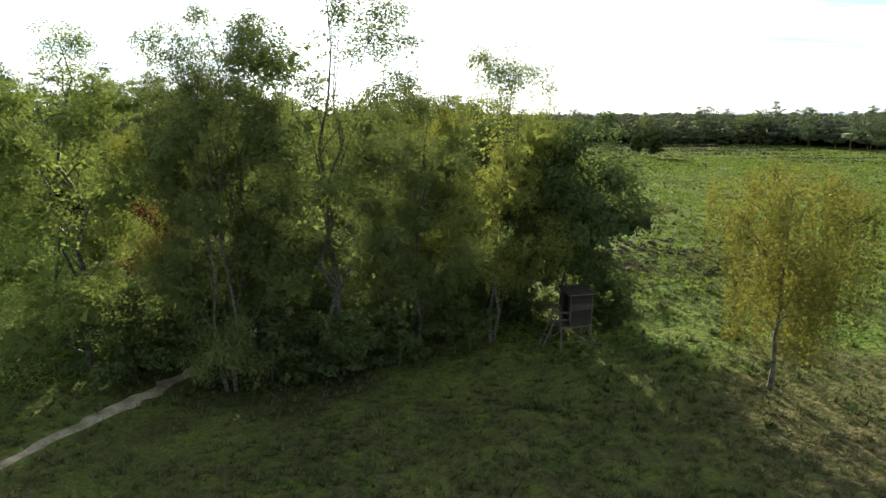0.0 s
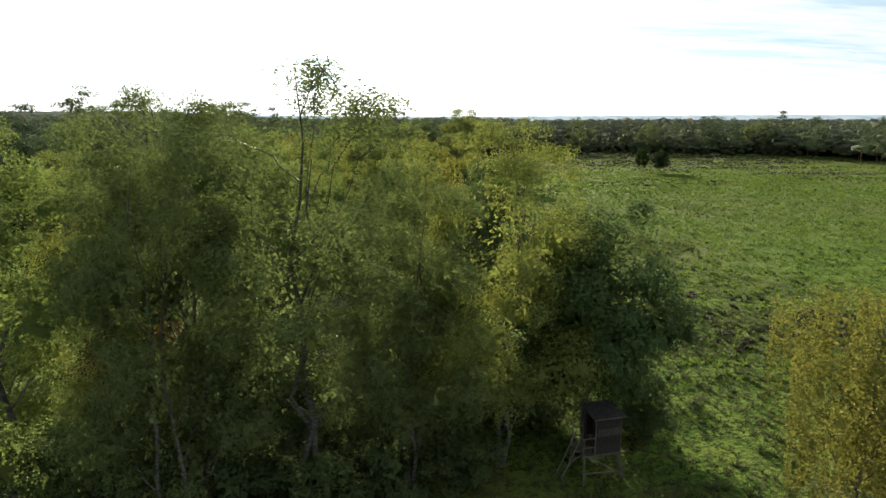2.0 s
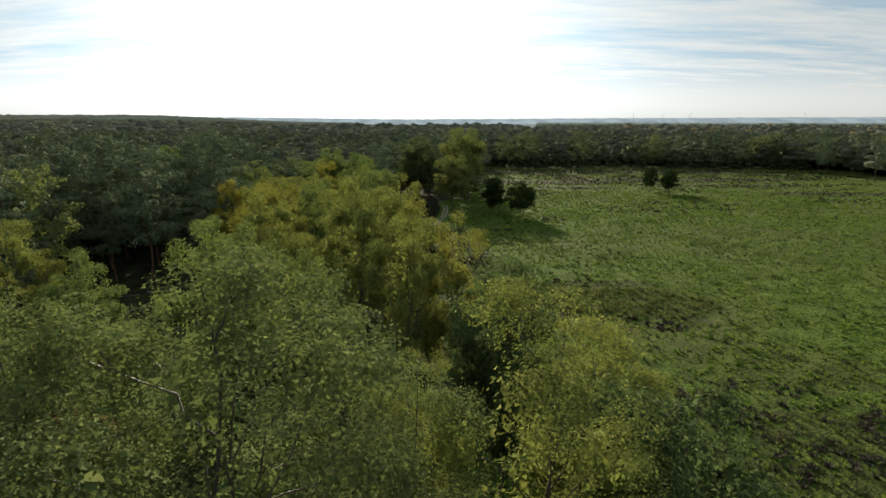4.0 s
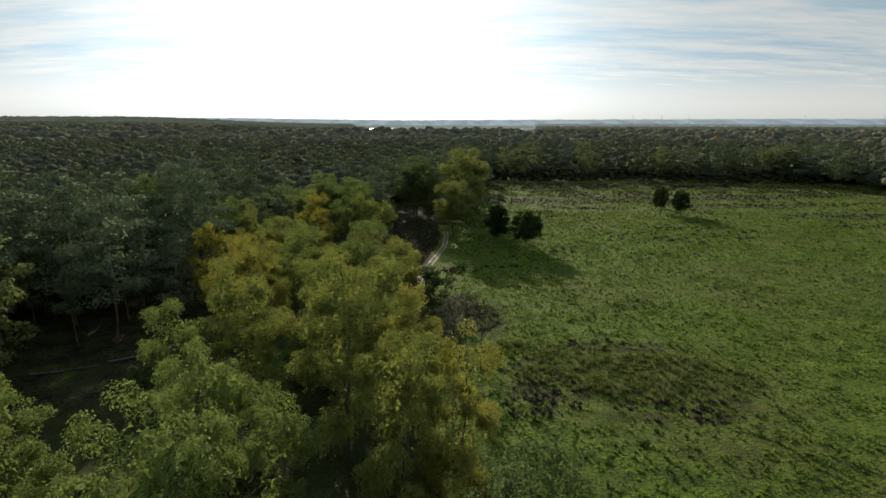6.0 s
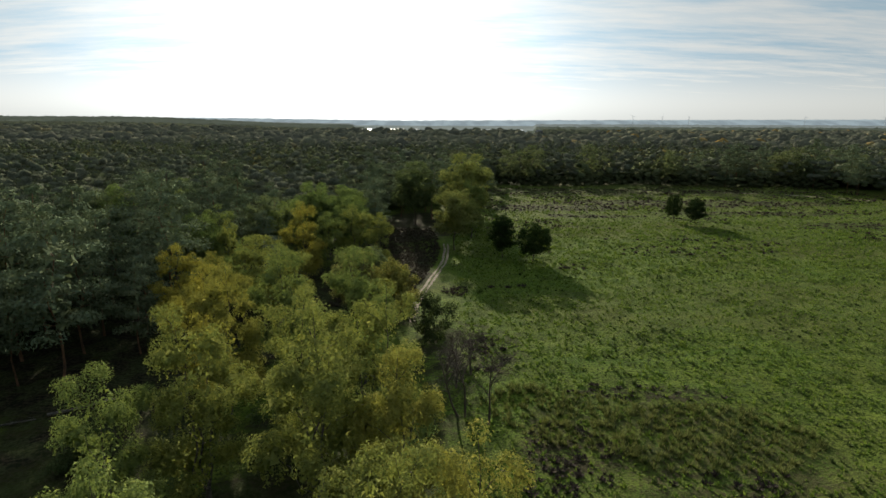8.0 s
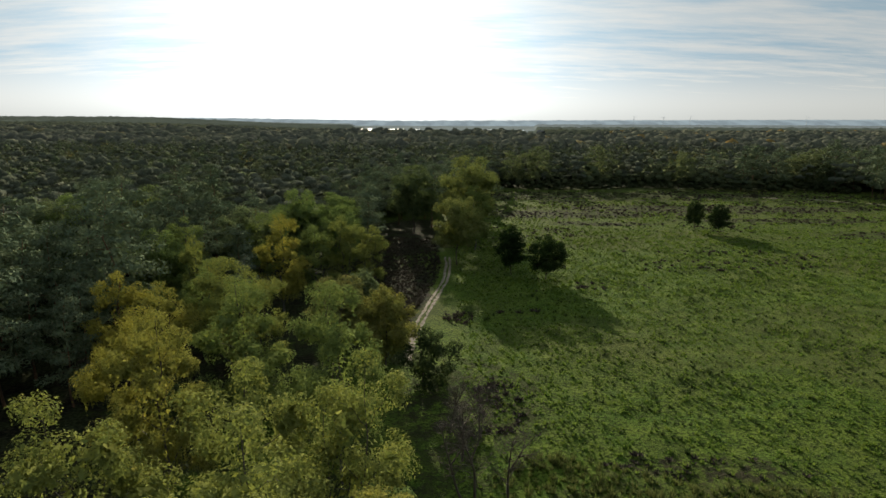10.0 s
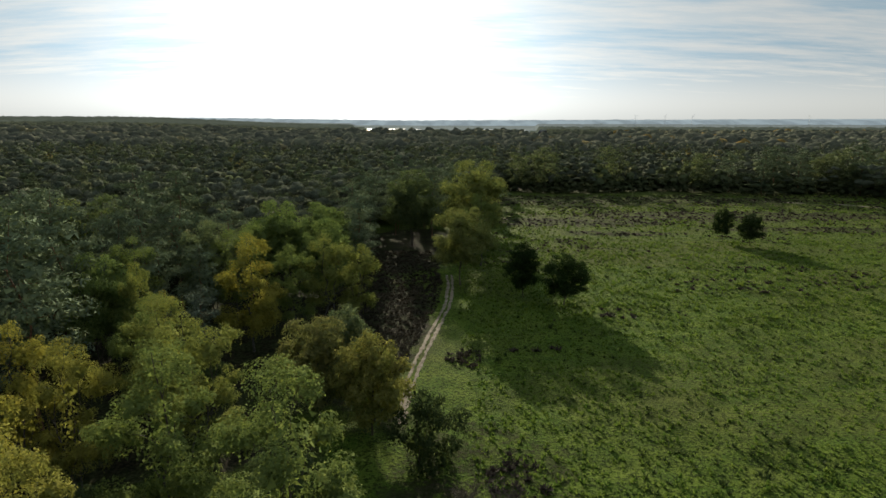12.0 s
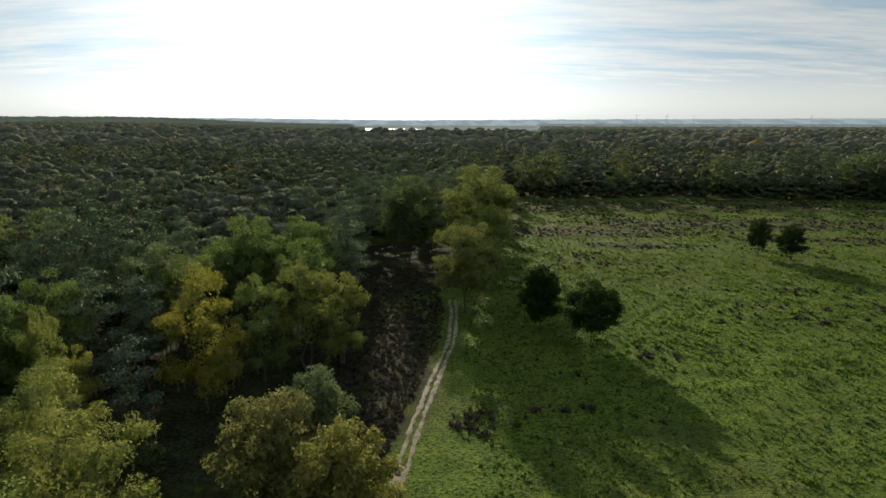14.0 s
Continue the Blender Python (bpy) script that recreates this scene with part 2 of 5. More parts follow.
OLD_WOOD = plain_material("weathered_wood", (0.055, 0.045, 0.036), (0.14, 0.12, 0.10), 4.0, 0.8, 0.5, (1, 1, 0.2))
DARK_BOARD = plain_material("dark_board", (0.014, 0.012, 0.011), (0.036, 0.031, 0.027), 3.0, 0.75, 0.4, (1, 1, 0.2))
SHUTTER_WOOD = plain_material("shutter_wood", (0.030, 0.026, 0.022), (0.070, 0.062, 0.054), 4.0, 0.8, 0.5, (1, 1, 0.2))
FELT = plain_material("roofing_felt", (0.022, 0.023, 0.022), (0.05, 0.05, 0.047), 5.0, 0.9, 0.4)
POLE_WOOD = plain_material("barked_pole", (0.06, 0.052, 0.042), (0.15, 0.128, 0.10), 5.0, 0.8, 0.4, (1, 1, 0.25))


def distance_material(name, col, haze_glow):
    """The farthest land; the haze before it is put in as a glow of its surface."""
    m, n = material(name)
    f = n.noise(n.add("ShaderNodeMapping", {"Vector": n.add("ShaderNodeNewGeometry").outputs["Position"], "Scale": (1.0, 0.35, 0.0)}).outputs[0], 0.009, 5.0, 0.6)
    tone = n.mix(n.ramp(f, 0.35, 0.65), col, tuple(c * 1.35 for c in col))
    n.add("ShaderNodeOutputMaterial", {0: n.add("ShaderNodeBsdfPrincipled", {"Base Color": tone, "Roughness": 1.0, "Specular IOR Level": 0.0, "Emission Color": n.mix(n.ramp(f, 0.42, 0.60), tuple(c * 0.80 for c in haze_glow), tuple(c * 1.06 for c in haze_glow)), "Emission Strength": 1.0}).outputs[0]})
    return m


# second colour of each is the haze, given off by the land itself
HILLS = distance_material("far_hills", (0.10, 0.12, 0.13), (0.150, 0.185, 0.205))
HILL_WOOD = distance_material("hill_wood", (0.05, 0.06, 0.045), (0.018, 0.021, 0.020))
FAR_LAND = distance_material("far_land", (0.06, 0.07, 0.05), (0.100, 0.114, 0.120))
WHITE_PAINT = plain_material("turbine_paint", (0.55, 0.57, 0.60), (0.62, 0.64, 0.67), 0.2, 0.5, 0.0)
WATER = water_material()

# ---- mesh builders ----
rng = np.random.default_rng(7)


def mesh_of(name, verts, tris=None, quads=None, mat=None, smooth=False, normals=None):
    """A mesh from arrays of corners and faces."""
    parts = [(np.asarray(a, dtype=np.int32).reshape(-1, k), k) for a, k in ((tris, 3), (quads, 4)) if a is not None and len(a)]
    me = bpy.data.meshes.new(name)
    verts = np.asarray(verts, dtype=np.float32)
    me.vertices.add(len(verts))
    me.vertices.foreach_set("co", verts.ravel())
    loops = np.concatenate([a.ravel() for a, k in parts])
    sizes = np.concatenate([np.full(len(a), k, dtype=np.int32) for a, k in parts])
    me.loops.add(len(loops))
    me.loops.foreach_set("vertex_index", loops)
    me.polygons.add(len(sizes))
    me.polygons.foreach_set("loop_start", np.concatenate([[0], np.cumsum(sizes)[:-1]]).astype(np.int32))
    me.polygons.foreach_set("use_smooth", np.full(len(sizes), smooth))
    me.update(calc_edges=True)
    if normals is not None:
        me.polygons.foreach_set("use_smooth", np.full(len(sizes), True))
        me.normals_split_custom_set_from_vertices(np.asarray(normals, dtype=np.float32))
    if mat:
        me.materials.append(mat)
    return me


def part(name, data, parent=None, label=""):
    ob = new(name, data)
    ob.parent = parent
    return tagged(ob, label)


def bm_mesh(name, bm, mat):
    me = bpy.data.meshes.new(name)
    bm.to_mesh(me)
    bm.free()
    me.materials.append(mat)
    return me


class Shape:
    """Collects corners and faces."""

    def __init__(self):
        self.v, self.t, self.q, self.n = [], [], [], 0

    def put(self, v, t=None, q=None):
        if t is not None:
            self.t.append(np.asarray(t) + self.n)
        if q is not None:
            self.q.append(np.asarray(q) + self.n)
        self.v.append(np.asarray(v, dtype=float))
        self.n += len(v)

    def tube(self, points, radii, sides=6):
        """A tapered limb along a line of points, closed at its end."""
        points = np.asarray(points, dtype=float)
        k = len(points)
        d = np.gradient(points, axis=0)
        d /= np.linalg.norm(d, axis=1)[:, None] + 1e-9
        ref = np.array([1.0, 0.13, 0.07]) if abs(d[0][0]) < 0.8 else np.array([0.1, 1.0, 0.05])
        a = np.cross(d, ref)
        a /= np.linalg.norm(a, axis=1)[:, None] + 1e-9
        b = np.cross(d, a)
        ang = np.arange(sides) * 2 * np.pi / sides
        ring = points[:, None, :] + np.asarray(radii)[:, None, None] * (np.cos(ang)[None, :, None] * a[:, None, :] + np.sin(ang)[None, :, None] * b[:, None, :])
        i, j = np.meshgrid(np.arange(k - 1), np.arange(sides), indexing="ij")
        i, j = i.ravel(), j.ravel()
        q = np.stack([i * sides + j, i * sides + (j + 1) % sides, (i + 1) * sides + (j + 1) % sides, (i + 1) * sides + j], axis=1)
        self.put(ring.reshape(-1, 3), q=q)
        if sides == 4:
            base = self.n - k * sides
            self.q.append(np.array([[base, base + 1, base + 2, base + 3], [self.n - 1, self.n - 2, self.n - 3, self.n - 4]]))

    def mesh(self, name, mat, smooth=False):
        return mesh_of(name, np.concatenate(self.v), np.concatenate(self.t) if self.t else None, np.concatenate(self.q) if self.q else None, mat, smooth)


def leaves(r, centres, size, aspect=0.6, lift=0.5, as_tris=False, out=None):
    """A small bent blade at every centre, turned at random but mostly facing up."""
    n = len(centres)
    nor = r.normal(size=(n, 3))
    nor[:, 2] = np.abs(nor[:, 2]) + lift
    nor /= np.linalg.norm(nor, axis=1)[:, None]
    if out is not None:
        nor = nor * 0.75 + out
        nor /= np.linalg.norm(nor, axis=1)[:, None]
    a = np.cross(nor, r.normal(size=(n, 3)))
    a /= np.linalg.norm(a, axis=1)[:, None] + 1e-9
    b = np.cross(nor, a)
    s = np.reshape(size, (-1, 1)) * r.uniform(0.6, 1.35, size=(n, 1))
    if as_tris:
        v = np.stack([centres - a * s * 0.6, centres + a * s * 0.5 - b * s * aspect * 0.6, centres + a * s * 0.5 + b * s * aspect * 0.6], axis=1)
        return v.reshape(-1, 3), np.arange(3 * n).reshape(-1, 3), None
    sag = nor * s * 0.12
    v = np.stack([centres - a * s * 0.55 - sag, centres + b * s * aspect * 0.5, centres + a * s * 0.55 - sag, centres - b * s * aspect * 0.5], axis=1)
    return v.reshape(-1, 3), None, np.arange(4 * n).reshape(-1, 4)


def unit_lump(level):
    """A round bough without its underside."""
    bm = bmesh.new()
    bmesh.ops.create_icosphere(bm, subdivisions=level, radius=1.0)
    v = np.array([x.co[:] for x in bm.verts])
    t = np.array([[x.index for x in f.verts] for f in bm.faces])
    bm.free()
    return v, t[v[t][:, :, 2].max(axis=1) > -0.1]


LUMPS = {level: unit_lump(level) for level in (1, 2)}


def limb_line(r, start, aim, length, steps=5, droop=0.0, wander=0.08):
    p, d, out = np.array(start, dtype=float), np.array(aim, dtype=float), [np.array(start, dtype=float)]
    for i in range(steps):
        d = d + r.normal(size=3) * wander + np.array([0, 0, -droop])
        d /= np.linalg.norm(d)
        p = p + d * length / steps
        out.append(p.copy())
    return np.array(out)


def crown_profile(kind, u):
    """The crown's half width from its bottom (0) to its top (1), as a part of the greatest."""
    if kind == "birch":
        return np.sqrt(np.clip(1.0 - np.abs((np.clip(u, 0, 1) - 0.44) / 0.58) ** 2.1, 0.03, 1))
    if kind == "vase":
        return (0.40 + 0.60 * np.clip(u, 0, 1) ** 0.8) * np.sqrt(1 - np.clip((u - 0.72) / 0.30, 0, 0.97) ** 2)
    if kind == "oak":
        return np.clip(np.sin(np.pi * (0.12 + 0.86 * np.clip(u, 0, 1))), 0, 1) ** 0.5
    return (1.0 - np.clip(u, 0, 1) ** 2.2) ** 0.5 * (0.55 + 0.45 * np.clip(u * 2.5, 0, 1))


def tree_meshes(kind, seed, height, radius, bottom, leaf_count, leaf_size, forks=1, limbs=16, bark=None, leaf=None, as_tris=False, hang=0.0, drop=1.0, clump=0.9, bare=False, dome=0.12, fill=0.04, fill_size=2.5, core=26, lacy=0.0, billows=5, lump=0):
    """Trunk with limbs and twigs, and a crown of leaf clumps at the limbs' ends."""
    r = np.random.default_rng(seed)
    wood, clumps, stems, lobes = Shape(), [], [], []
    fine = leaf_count > 7000
    for k in range(forks):
        a0 = r.uniform(0, 2 * np.pi)
        off = np.array([math.cos(a0), math.sin(a0), 0]) * (0.0 if forks == 1 else 0.35)
        spread = 0.04 if forks == 1 else 0.10
        top = off + np.array([math.cos(a0) * spread * height * r.uniform(0.3, 1), math.sin(a0) * spread * height * r.uniform(0.3, 1), height * (0.96 if k == 0 else r.uniform(0.8, 0.93))])
        s = np.linspace(0, 1, 9)[:, None]
        line = off * (1 - s) + top * s + np.concatenate([np.zeros((1, 3)), r.normal(size=(8, 3)) * [0.016 * height, 0.016 * height, 0]])
        line[0, 2] = -0.25
        girth = (0.0068 * height + 0.025) * (0.8 if forks > 1 else 1.0)
        wood.tube(line, np.linspace(1, 0.10, 9) ** 0.9 * girth * np.array([1.35, 1] + [1] * 7), 8 if fine else 5)
        clumps.append((line[-1], clump * 0.6))
        clumps.append((line[-2] + r.normal(size=3) * 0.3, clump * 0.7))
        if kind != "pine":
            stems.append((line, s[:, 0], girth))
            continue
        for i in range(limbs // forks):
            u = (i + r.uniform(0, 1)) / (limbs // forks)
            z = bottom + (height * 0.95 - bottom) * u
            w = z / (height * 0.96)
            at = np.array([np.interp(w, s[:, 0], line[:, j]) for j in range(3)])
            ang = i * 2.4 + r.uniform(-0.5, 0.5)
            reach = max(0.5, radius * float(crown_profile(kind, u)) * r.uniform(0.68, 1.12))
            rise = {"birch": r.uniform(0.35, 0.9), "oak": r.uniform(0.1, 0.7), "vase": r.uniform(0.5, 1.1), "pine": r.uniform(-0.05, 0.35)}[kind]
            aim = np.array([math.cos(ang), math.sin(ang), rise])
            start = at - np.array([0, 0, reach * rise * 0.75])
            start[2] = max(start[2], bottom * 0.55)
            ln = limb_line(r, start, aim / np.linalg.norm(aim), reach * 1.15, 5, droop=0.06 if kind == "birch" else 0.0)
            wood.tube(ln, np.linspace(1, 0.15, 6) * girth * 0.32 * (1 - 0.5 * u) + 0.006, 5 if fine else 3)
            for j in (3, 5):
                cs = clump * r.uniform(0.65, 1.25) * (0.75 + 0.08 * j) * (1.15 - 0.35 * u)
                clumps.append((ln[j] + r.normal(size=3) * 0.25, cs))
                lobes.append((ln[j], cs * 0.85))
                if fine and j > 3:
                    for _ in range(1):
                        side = r.normal(size=3)
                        side[2] = abs(side[2]) * 0.4
                        tip = ln[j] + side / np.linalg.norm(side) * cs * 1.1
                        wood.tube(np.array([ln[j - 1], (ln[j - 1] + tip) / 2 + [0, 0, 0.1], tip]), [0.02, 0.012, 0.004], 3)
                        clumps.append((tip, cs * 0.6))
    # boughs that part evenly over the crown, each ending in a billow of foliage with smaller ones on it
    heads = []
    for i in range(limbs if stems else 0):
        line, w, girth = stems[i % len(stems)]
        best, far = None, -1.0
        for _ in range(14):
            u, ang = r.uniform(0.03, 0.99) ** 0.9, r.uniform(0, 2 * np.pi)
            z = bottom + (height * 0.95 - bottom) * u
            mid = np.array([np.interp(z / (height * 0.96), w, line[:, j]) for j in range(3)])
            reach = radius * float(crown_profile(kind, u)) * r.uniform(0.55, 1.0)
            c = np.array([mid[0] * 0.6 + reach * math.cos(ang), mid[1] * 0.6 + reach * math.sin(ang), z])
            d = min([np.linalg.norm((c - h) * [1, 1, 0.8]) for h in heads], default=9.0)
            if d > far:
                best, far = (c, u, reach), d
        c, u, reach = best
        heads.append(c)
        z0 = max(bottom * 0.55, c[2] - reach * r.uniform(0.6, 1.2) - 0.3)
        at = np.array([np.interp(z0 / (height * 0.96), w, line[:, j]) for j in range(3)])
        f = np.linspace(0, 1, 6)[:, None]
        ln = at + (c - at) * f + np.sin(f * np.pi) * np.array([0, 0, 0.12 * reach]) + np.concatenate([np.zeros((1, 3)), r.normal(size=(5, 3)) * 0.05 * reach])
        wood.tube(ln, np.linspace(1, 0.15, 6) * girth * 0.34 * (1 - 0.5 * u) + 0.006, 5 if fine else 3)
        size = clump * r.uniform(0.72, 1.22) * (1.12 - 0.32 * u)
        clumps.append((c, size * 0.9))
        if u < 0.84 and r.uniform() > lacy * (0.4 + u):
            lobes.append((c, size))
        for _ in range(billows):
            side = r.normal(size=3) + np.array([math.cos(math.atan2(c[1], c[0])), math.sin(math.atan2(c[1], c[0])), 0.55]) * 0.9
            tip = c + side / np.linalg.norm(side) * size * r.uniform(0.75, 1.1)
            clumps.append((tip, size * r.uniform(0.34, 0.60)))
            if fine and _ < 2:
                wood.tube(np.array([ln[4], (ln[4] + tip) / 2 + [0, 0, 0.08], tip]), [0.02, 0.012, 0.004], 3)
    weights = np.array([c[1] ** 2 for c in clumps])
    n_fill = int(leaf_count * fill)
    counts = np.maximum(3, ((leaf_count - n_fill) * weights / weights.sum()).astype(int))
    pts, outs = [], []
    for (c, s), n in zip(clumps, counts):
        n_hang = int(n * hang)
        d = r.normal(size=(n - n_hang, 3))
        d /= np.linalg.norm(d, axis=1)[:, None]
        d[:, 2] = np.where(r.uniform(size=len(d)) < 0.55, np.abs(d[:, 2]), d[:, 2])
        rad = r.uniform(0.25, 1.0, size=(n - n_hang, 1)) ** 0.34
        flat3 = np.array([1.15, 1.15, (0.62 if bare else 0.42) if kind == "pine" else 0.76])
        pts.append(c + d * rad * s * flat3 + r.normal(size=(n - n_hang, 3)) * 0.06)
        outs.append(d * np.array([1, 1, 1.2]) + np.array([0, 0, 0.25]))
        if n_hang:
            strands = max(2, n_hang // (30 if drop > 1.5 else 12))
            a = r.uniform(0, 2 * np.pi, strands)
            q = np.sqrt(r.uniform(0.1, 1, strands)) * s
            heads = c + np.stack([np.cos(a) * q, np.sin(a) * q, r.uniform(-0.5, 0.2, strands) * s], axis=1)
            fall = drop * r.uniform(0.6, 2.0, strands) * (0.6 + s * 0.7)
            k = r.integers(0, strands, n_hang)
            f = r.uniform(0, 1, n_hang)
            line2 = heads[k] - np.stack([0 * f, 0 * f, fall[k] * f], axis=1) + r.normal(size=(n_hang, 3)) * (0.035 if drop > 1.5 else 0.05)
            line2[:, 2] = np.maximum(line2[:, 2], bottom * 0.5 + r.uniform(0, 0.5, n_hang))
            pts.append(line2)
            outs.append((line2 - c) * np.array([1, 1, 0.2]) / s + np.array([0, 0, 0.15]))
    # shoots packed behind the outer leaves, so that every billow shades what lies under it
    for c, s in lobes if core else []:
        d = r.normal(size=(core, 3))
        d /= np.linalg.norm(d, axis=1)[:, None]
        pts.append(c + d * r.uniform(0.25, 0.74, size=(core, 1)) * s * np.array([1.1, 1.1, 0.40 if kind == "pine" else 0.70]))
        outs.append(d + np.array([0, 0, 0.2]))
    n_core = core * len(lobes)
    core_size = np.repeat([s * (0.34 if leaf_count > 30000 else 0.50) for c, s in lobes], core)
    # leaves of the inner twigs, all through the crown
    u, ang = r.uniform(0.06, 0.90, n_fill), r.uniform(0, 2 * np.pi, n_fill)
    wavy = 0.80 + 0.12 * np.sin(ang * 3 + u * 9 + seed) + 0.10 * np.sin(ang * 5 - u * 13 + seed * 2)
    rr = radius * crown_profile(kind, u) * wavy * np.sqrt(r.uniform(0.02, 0.40, n_fill))
    pts.append(np.stack([rr * np.cos(ang), rr * np.sin(ang), bottom + (height * 0.95 - bottom) * u], 1) + r.normal(size=(n_fill, 3)) * 0.12)
    outs.append(np.stack([np.cos(ang), np.sin(ang), 1.6 * (u - 0.35)], 1))
    sizes = np.concatenate([np.full(sum(len(p) for p in pts[:-1]) - n_core, leaf_size), core_size, np.full(n_fill, leaf_size * fill_size)])
    pts, outs = np.concatenate(pts), np.concatenate(outs)
    outs /= np.linalg.norm(outs, axis=1)[:, None] + 1e-9
    pts[:, 2] = np.maximum(pts[:, 2], 0.15)
    aspect = 0.42 if kind == "pine" else 0.66
    v, t, q = leaves(r, pts, sizes, aspect, 0.2, as_tris, outs)
    axis = np.stack([0 * pts[:, 0], 0 * pts[:, 1], np.minimum(pts[:, 2], bottom + (height - bottom) * 0.45)], 1)
    whole = pts - axis
    whole /= np.linalg.norm(whole, axis=1)[:, None] + 1e-9
    nor = outs * (0.8 - 0.45 * dome) + whole * dome + r.normal(size=outs.shape) * (0.12 if bare else 0.32)
    nor /= np.linalg.norm(nor, axis=1)[:, None]
    nor = np.repeat(nor, 3 if as_tris else 4, axis=0)
    if lump:
        lv, lt = LUMPS[lump]
        flat = 0.70 if kind == "pine" else 0.82
        for c, s in lobes:
            bumpy = lv * (1 + r.uniform(-0.26, 0.26, (len(lv), 1)))
            t = np.concatenate([t, lt + len(v)])
            v = np.concatenate([v, c + bumpy * s * np.array([0.80, 0.80, 0.80 * flat])])
            up_axis = np.array([0, 0, min(c[2], bottom + (height - bottom) * 0.45)])
            whole = (c - up_axis) / (np.linalg.norm(c - up_axis) + 1e-9)
            ln = lv * np.array([1, 1, 1 / flat]) * 0.8 + whole * dome * 2.0 + r.normal(size=lv.shape) * 0.15
            nor = np.concatenate([nor, ln / np.linalg.norm(ln, axis=1)[:, None]])
    if bare:
        return v, nor, t
    return wood.mesh("trunk", bark, True), mesh_of("crown", v, t, q, leaf, normals=nor)


def make_tree(meshes, name, x, y, turn, size, colour, label, category="tree", group="", stretch=1.0):
    """A tree of its own: an empty at its foot with trunk and crown under it."""
    root = new(name)
    root.empty_display_size = 0.5
    root.matrix_basis = Matrix.Translation((x, y, ground_z(x, y))) @ Matrix.Rotation(turn, 4, "Z") @ Matrix.Diagonal((size, size, size * stretch, 1))
    tagged(root, label, category, group)
    part("trunk", meshes[0], root)
    c = part("crown", meshes[1], root)
    c.color = (*colour, 1)
    return root


# ---- ground ----
LATTICE = np.random.default_rng(3).uniform(0, 1, (128, 128))


def cloudy(x, y, size, shift=0.0):
    """Soft random values between 0 and 1 that change over about that many metres."""
    u, w = np.asarray(x, dtype=float) / size + 17.3 + shift, np.asarray(y, dtype=float) / size + 5.1 + shift * 1.7
    i, j = np.floor(u).astype(int), np.floor(w).astype(int)
    a, c = u - i, w - j
    a, c = a * a * (3 - 2 * a), c * c * (3 - 2 * c)
    i0, i1, j0, j1 = i % 128, (i + 1) % 128, j % 128, (j + 1) % 128
    return (LATTICE[i0, j0] * (1 - a) + LATTICE[i1, j0] * a) * (1 - c) + (LATTICE[i0, j1] * (1 - a) + LATTICE[i1, j1] * a) * c


def smooth_line(points, step=1.0):
    """A rounded line through the points, at even steps."""
    p = np.array(points, dtype=float)
    s = np.concatenate([[0], np.cumsum(np.linalg.norm(np.diff(p, axis=0), axis=1))])
    t = np.arange(0, s[-1], step)
    out = np.stack([np.interp(t, s, p[:, 0]), np.interp(t, s, p[:, 1])], 1)
    k = np.ones(7) / 7
    pad = np.concatenate([np.repeat(out[:1], 3, 0), out, np.repeat(out[-1:], 3, 0)])
    return np.stack([np.convolve(pad[:, 0], k, "valid"), np.convolve(pad[:, 1], k, "valid")], 1)


TRACK = smooth_line([(-26, -4), (-19.5, 12), (-17, 21), (-13.8, 28), (-11.6, 36), (-8.6, 48), (-4.5, 64), (-2.5, 80), (-3.0, 100), (-4.7, 116), (-4.6, 127), (-3.6, 135.5),
                     (-1.7, 148), (0.3, 160), (0.9, 172), (0.4, 186), (-2.5, 206), (-6, 225)], 0.6)


def humps(x, y):
    """Gentle swells and knee-high hummocks of the meadow, level along the track."""
    swell = 0.10 * np.sin(x * 0.21 + 1.3 * np.sin(y * 0.11)) * np.sin(y * 0.17 + 0.7)
    small = 0.26 * (cloudy(x, y, 2.6) - 0.5) + 0.20 * (cloudy(x, y, 1.45, 9.0) - 0.5)
    away = np.clip((np.abs(x - np.interp(y, TRACK[:, 1], TRACK[:, 0])) - 1.6) / 2.0, 0, 1)
    return swell + small * away - 0.03


def ground_z(x, y):
    return float(humps(np.float64(x), np.float64(y)))


def spaced(a, b, step, reach, grow=1.28):
    core = list(np.arange(a, b + step, step))
    lo, hi, s = core[0], core[-1], step
    left, right = [], []
    while lo > -reach or hi < reach:
        s *= grow
        lo, hi = lo - s, hi + s
        left.append(max(lo, -reach))
        right.append(min(hi, reach))
    return np.unique(np.array(left[::-1] + core + right))


gx, gy = spaced(-8, 72, 0.78, 4900, 1.13), spaced(16, 180, 0.78, 4900, 1.13)
GX, GY = np.meshgrid(gx, gy, indexing="ij")
GZ = humps(GX, GY)
gi, gj = np.meshgrid(np.arange(len(gx) - 1), np.arange(len(gy) - 1), indexing="ij")
k0 = (gi * len(gy) + gj).ravel()
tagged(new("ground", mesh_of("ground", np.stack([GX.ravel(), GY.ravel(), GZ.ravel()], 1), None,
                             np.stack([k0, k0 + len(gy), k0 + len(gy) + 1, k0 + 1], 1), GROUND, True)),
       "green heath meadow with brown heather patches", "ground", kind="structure")


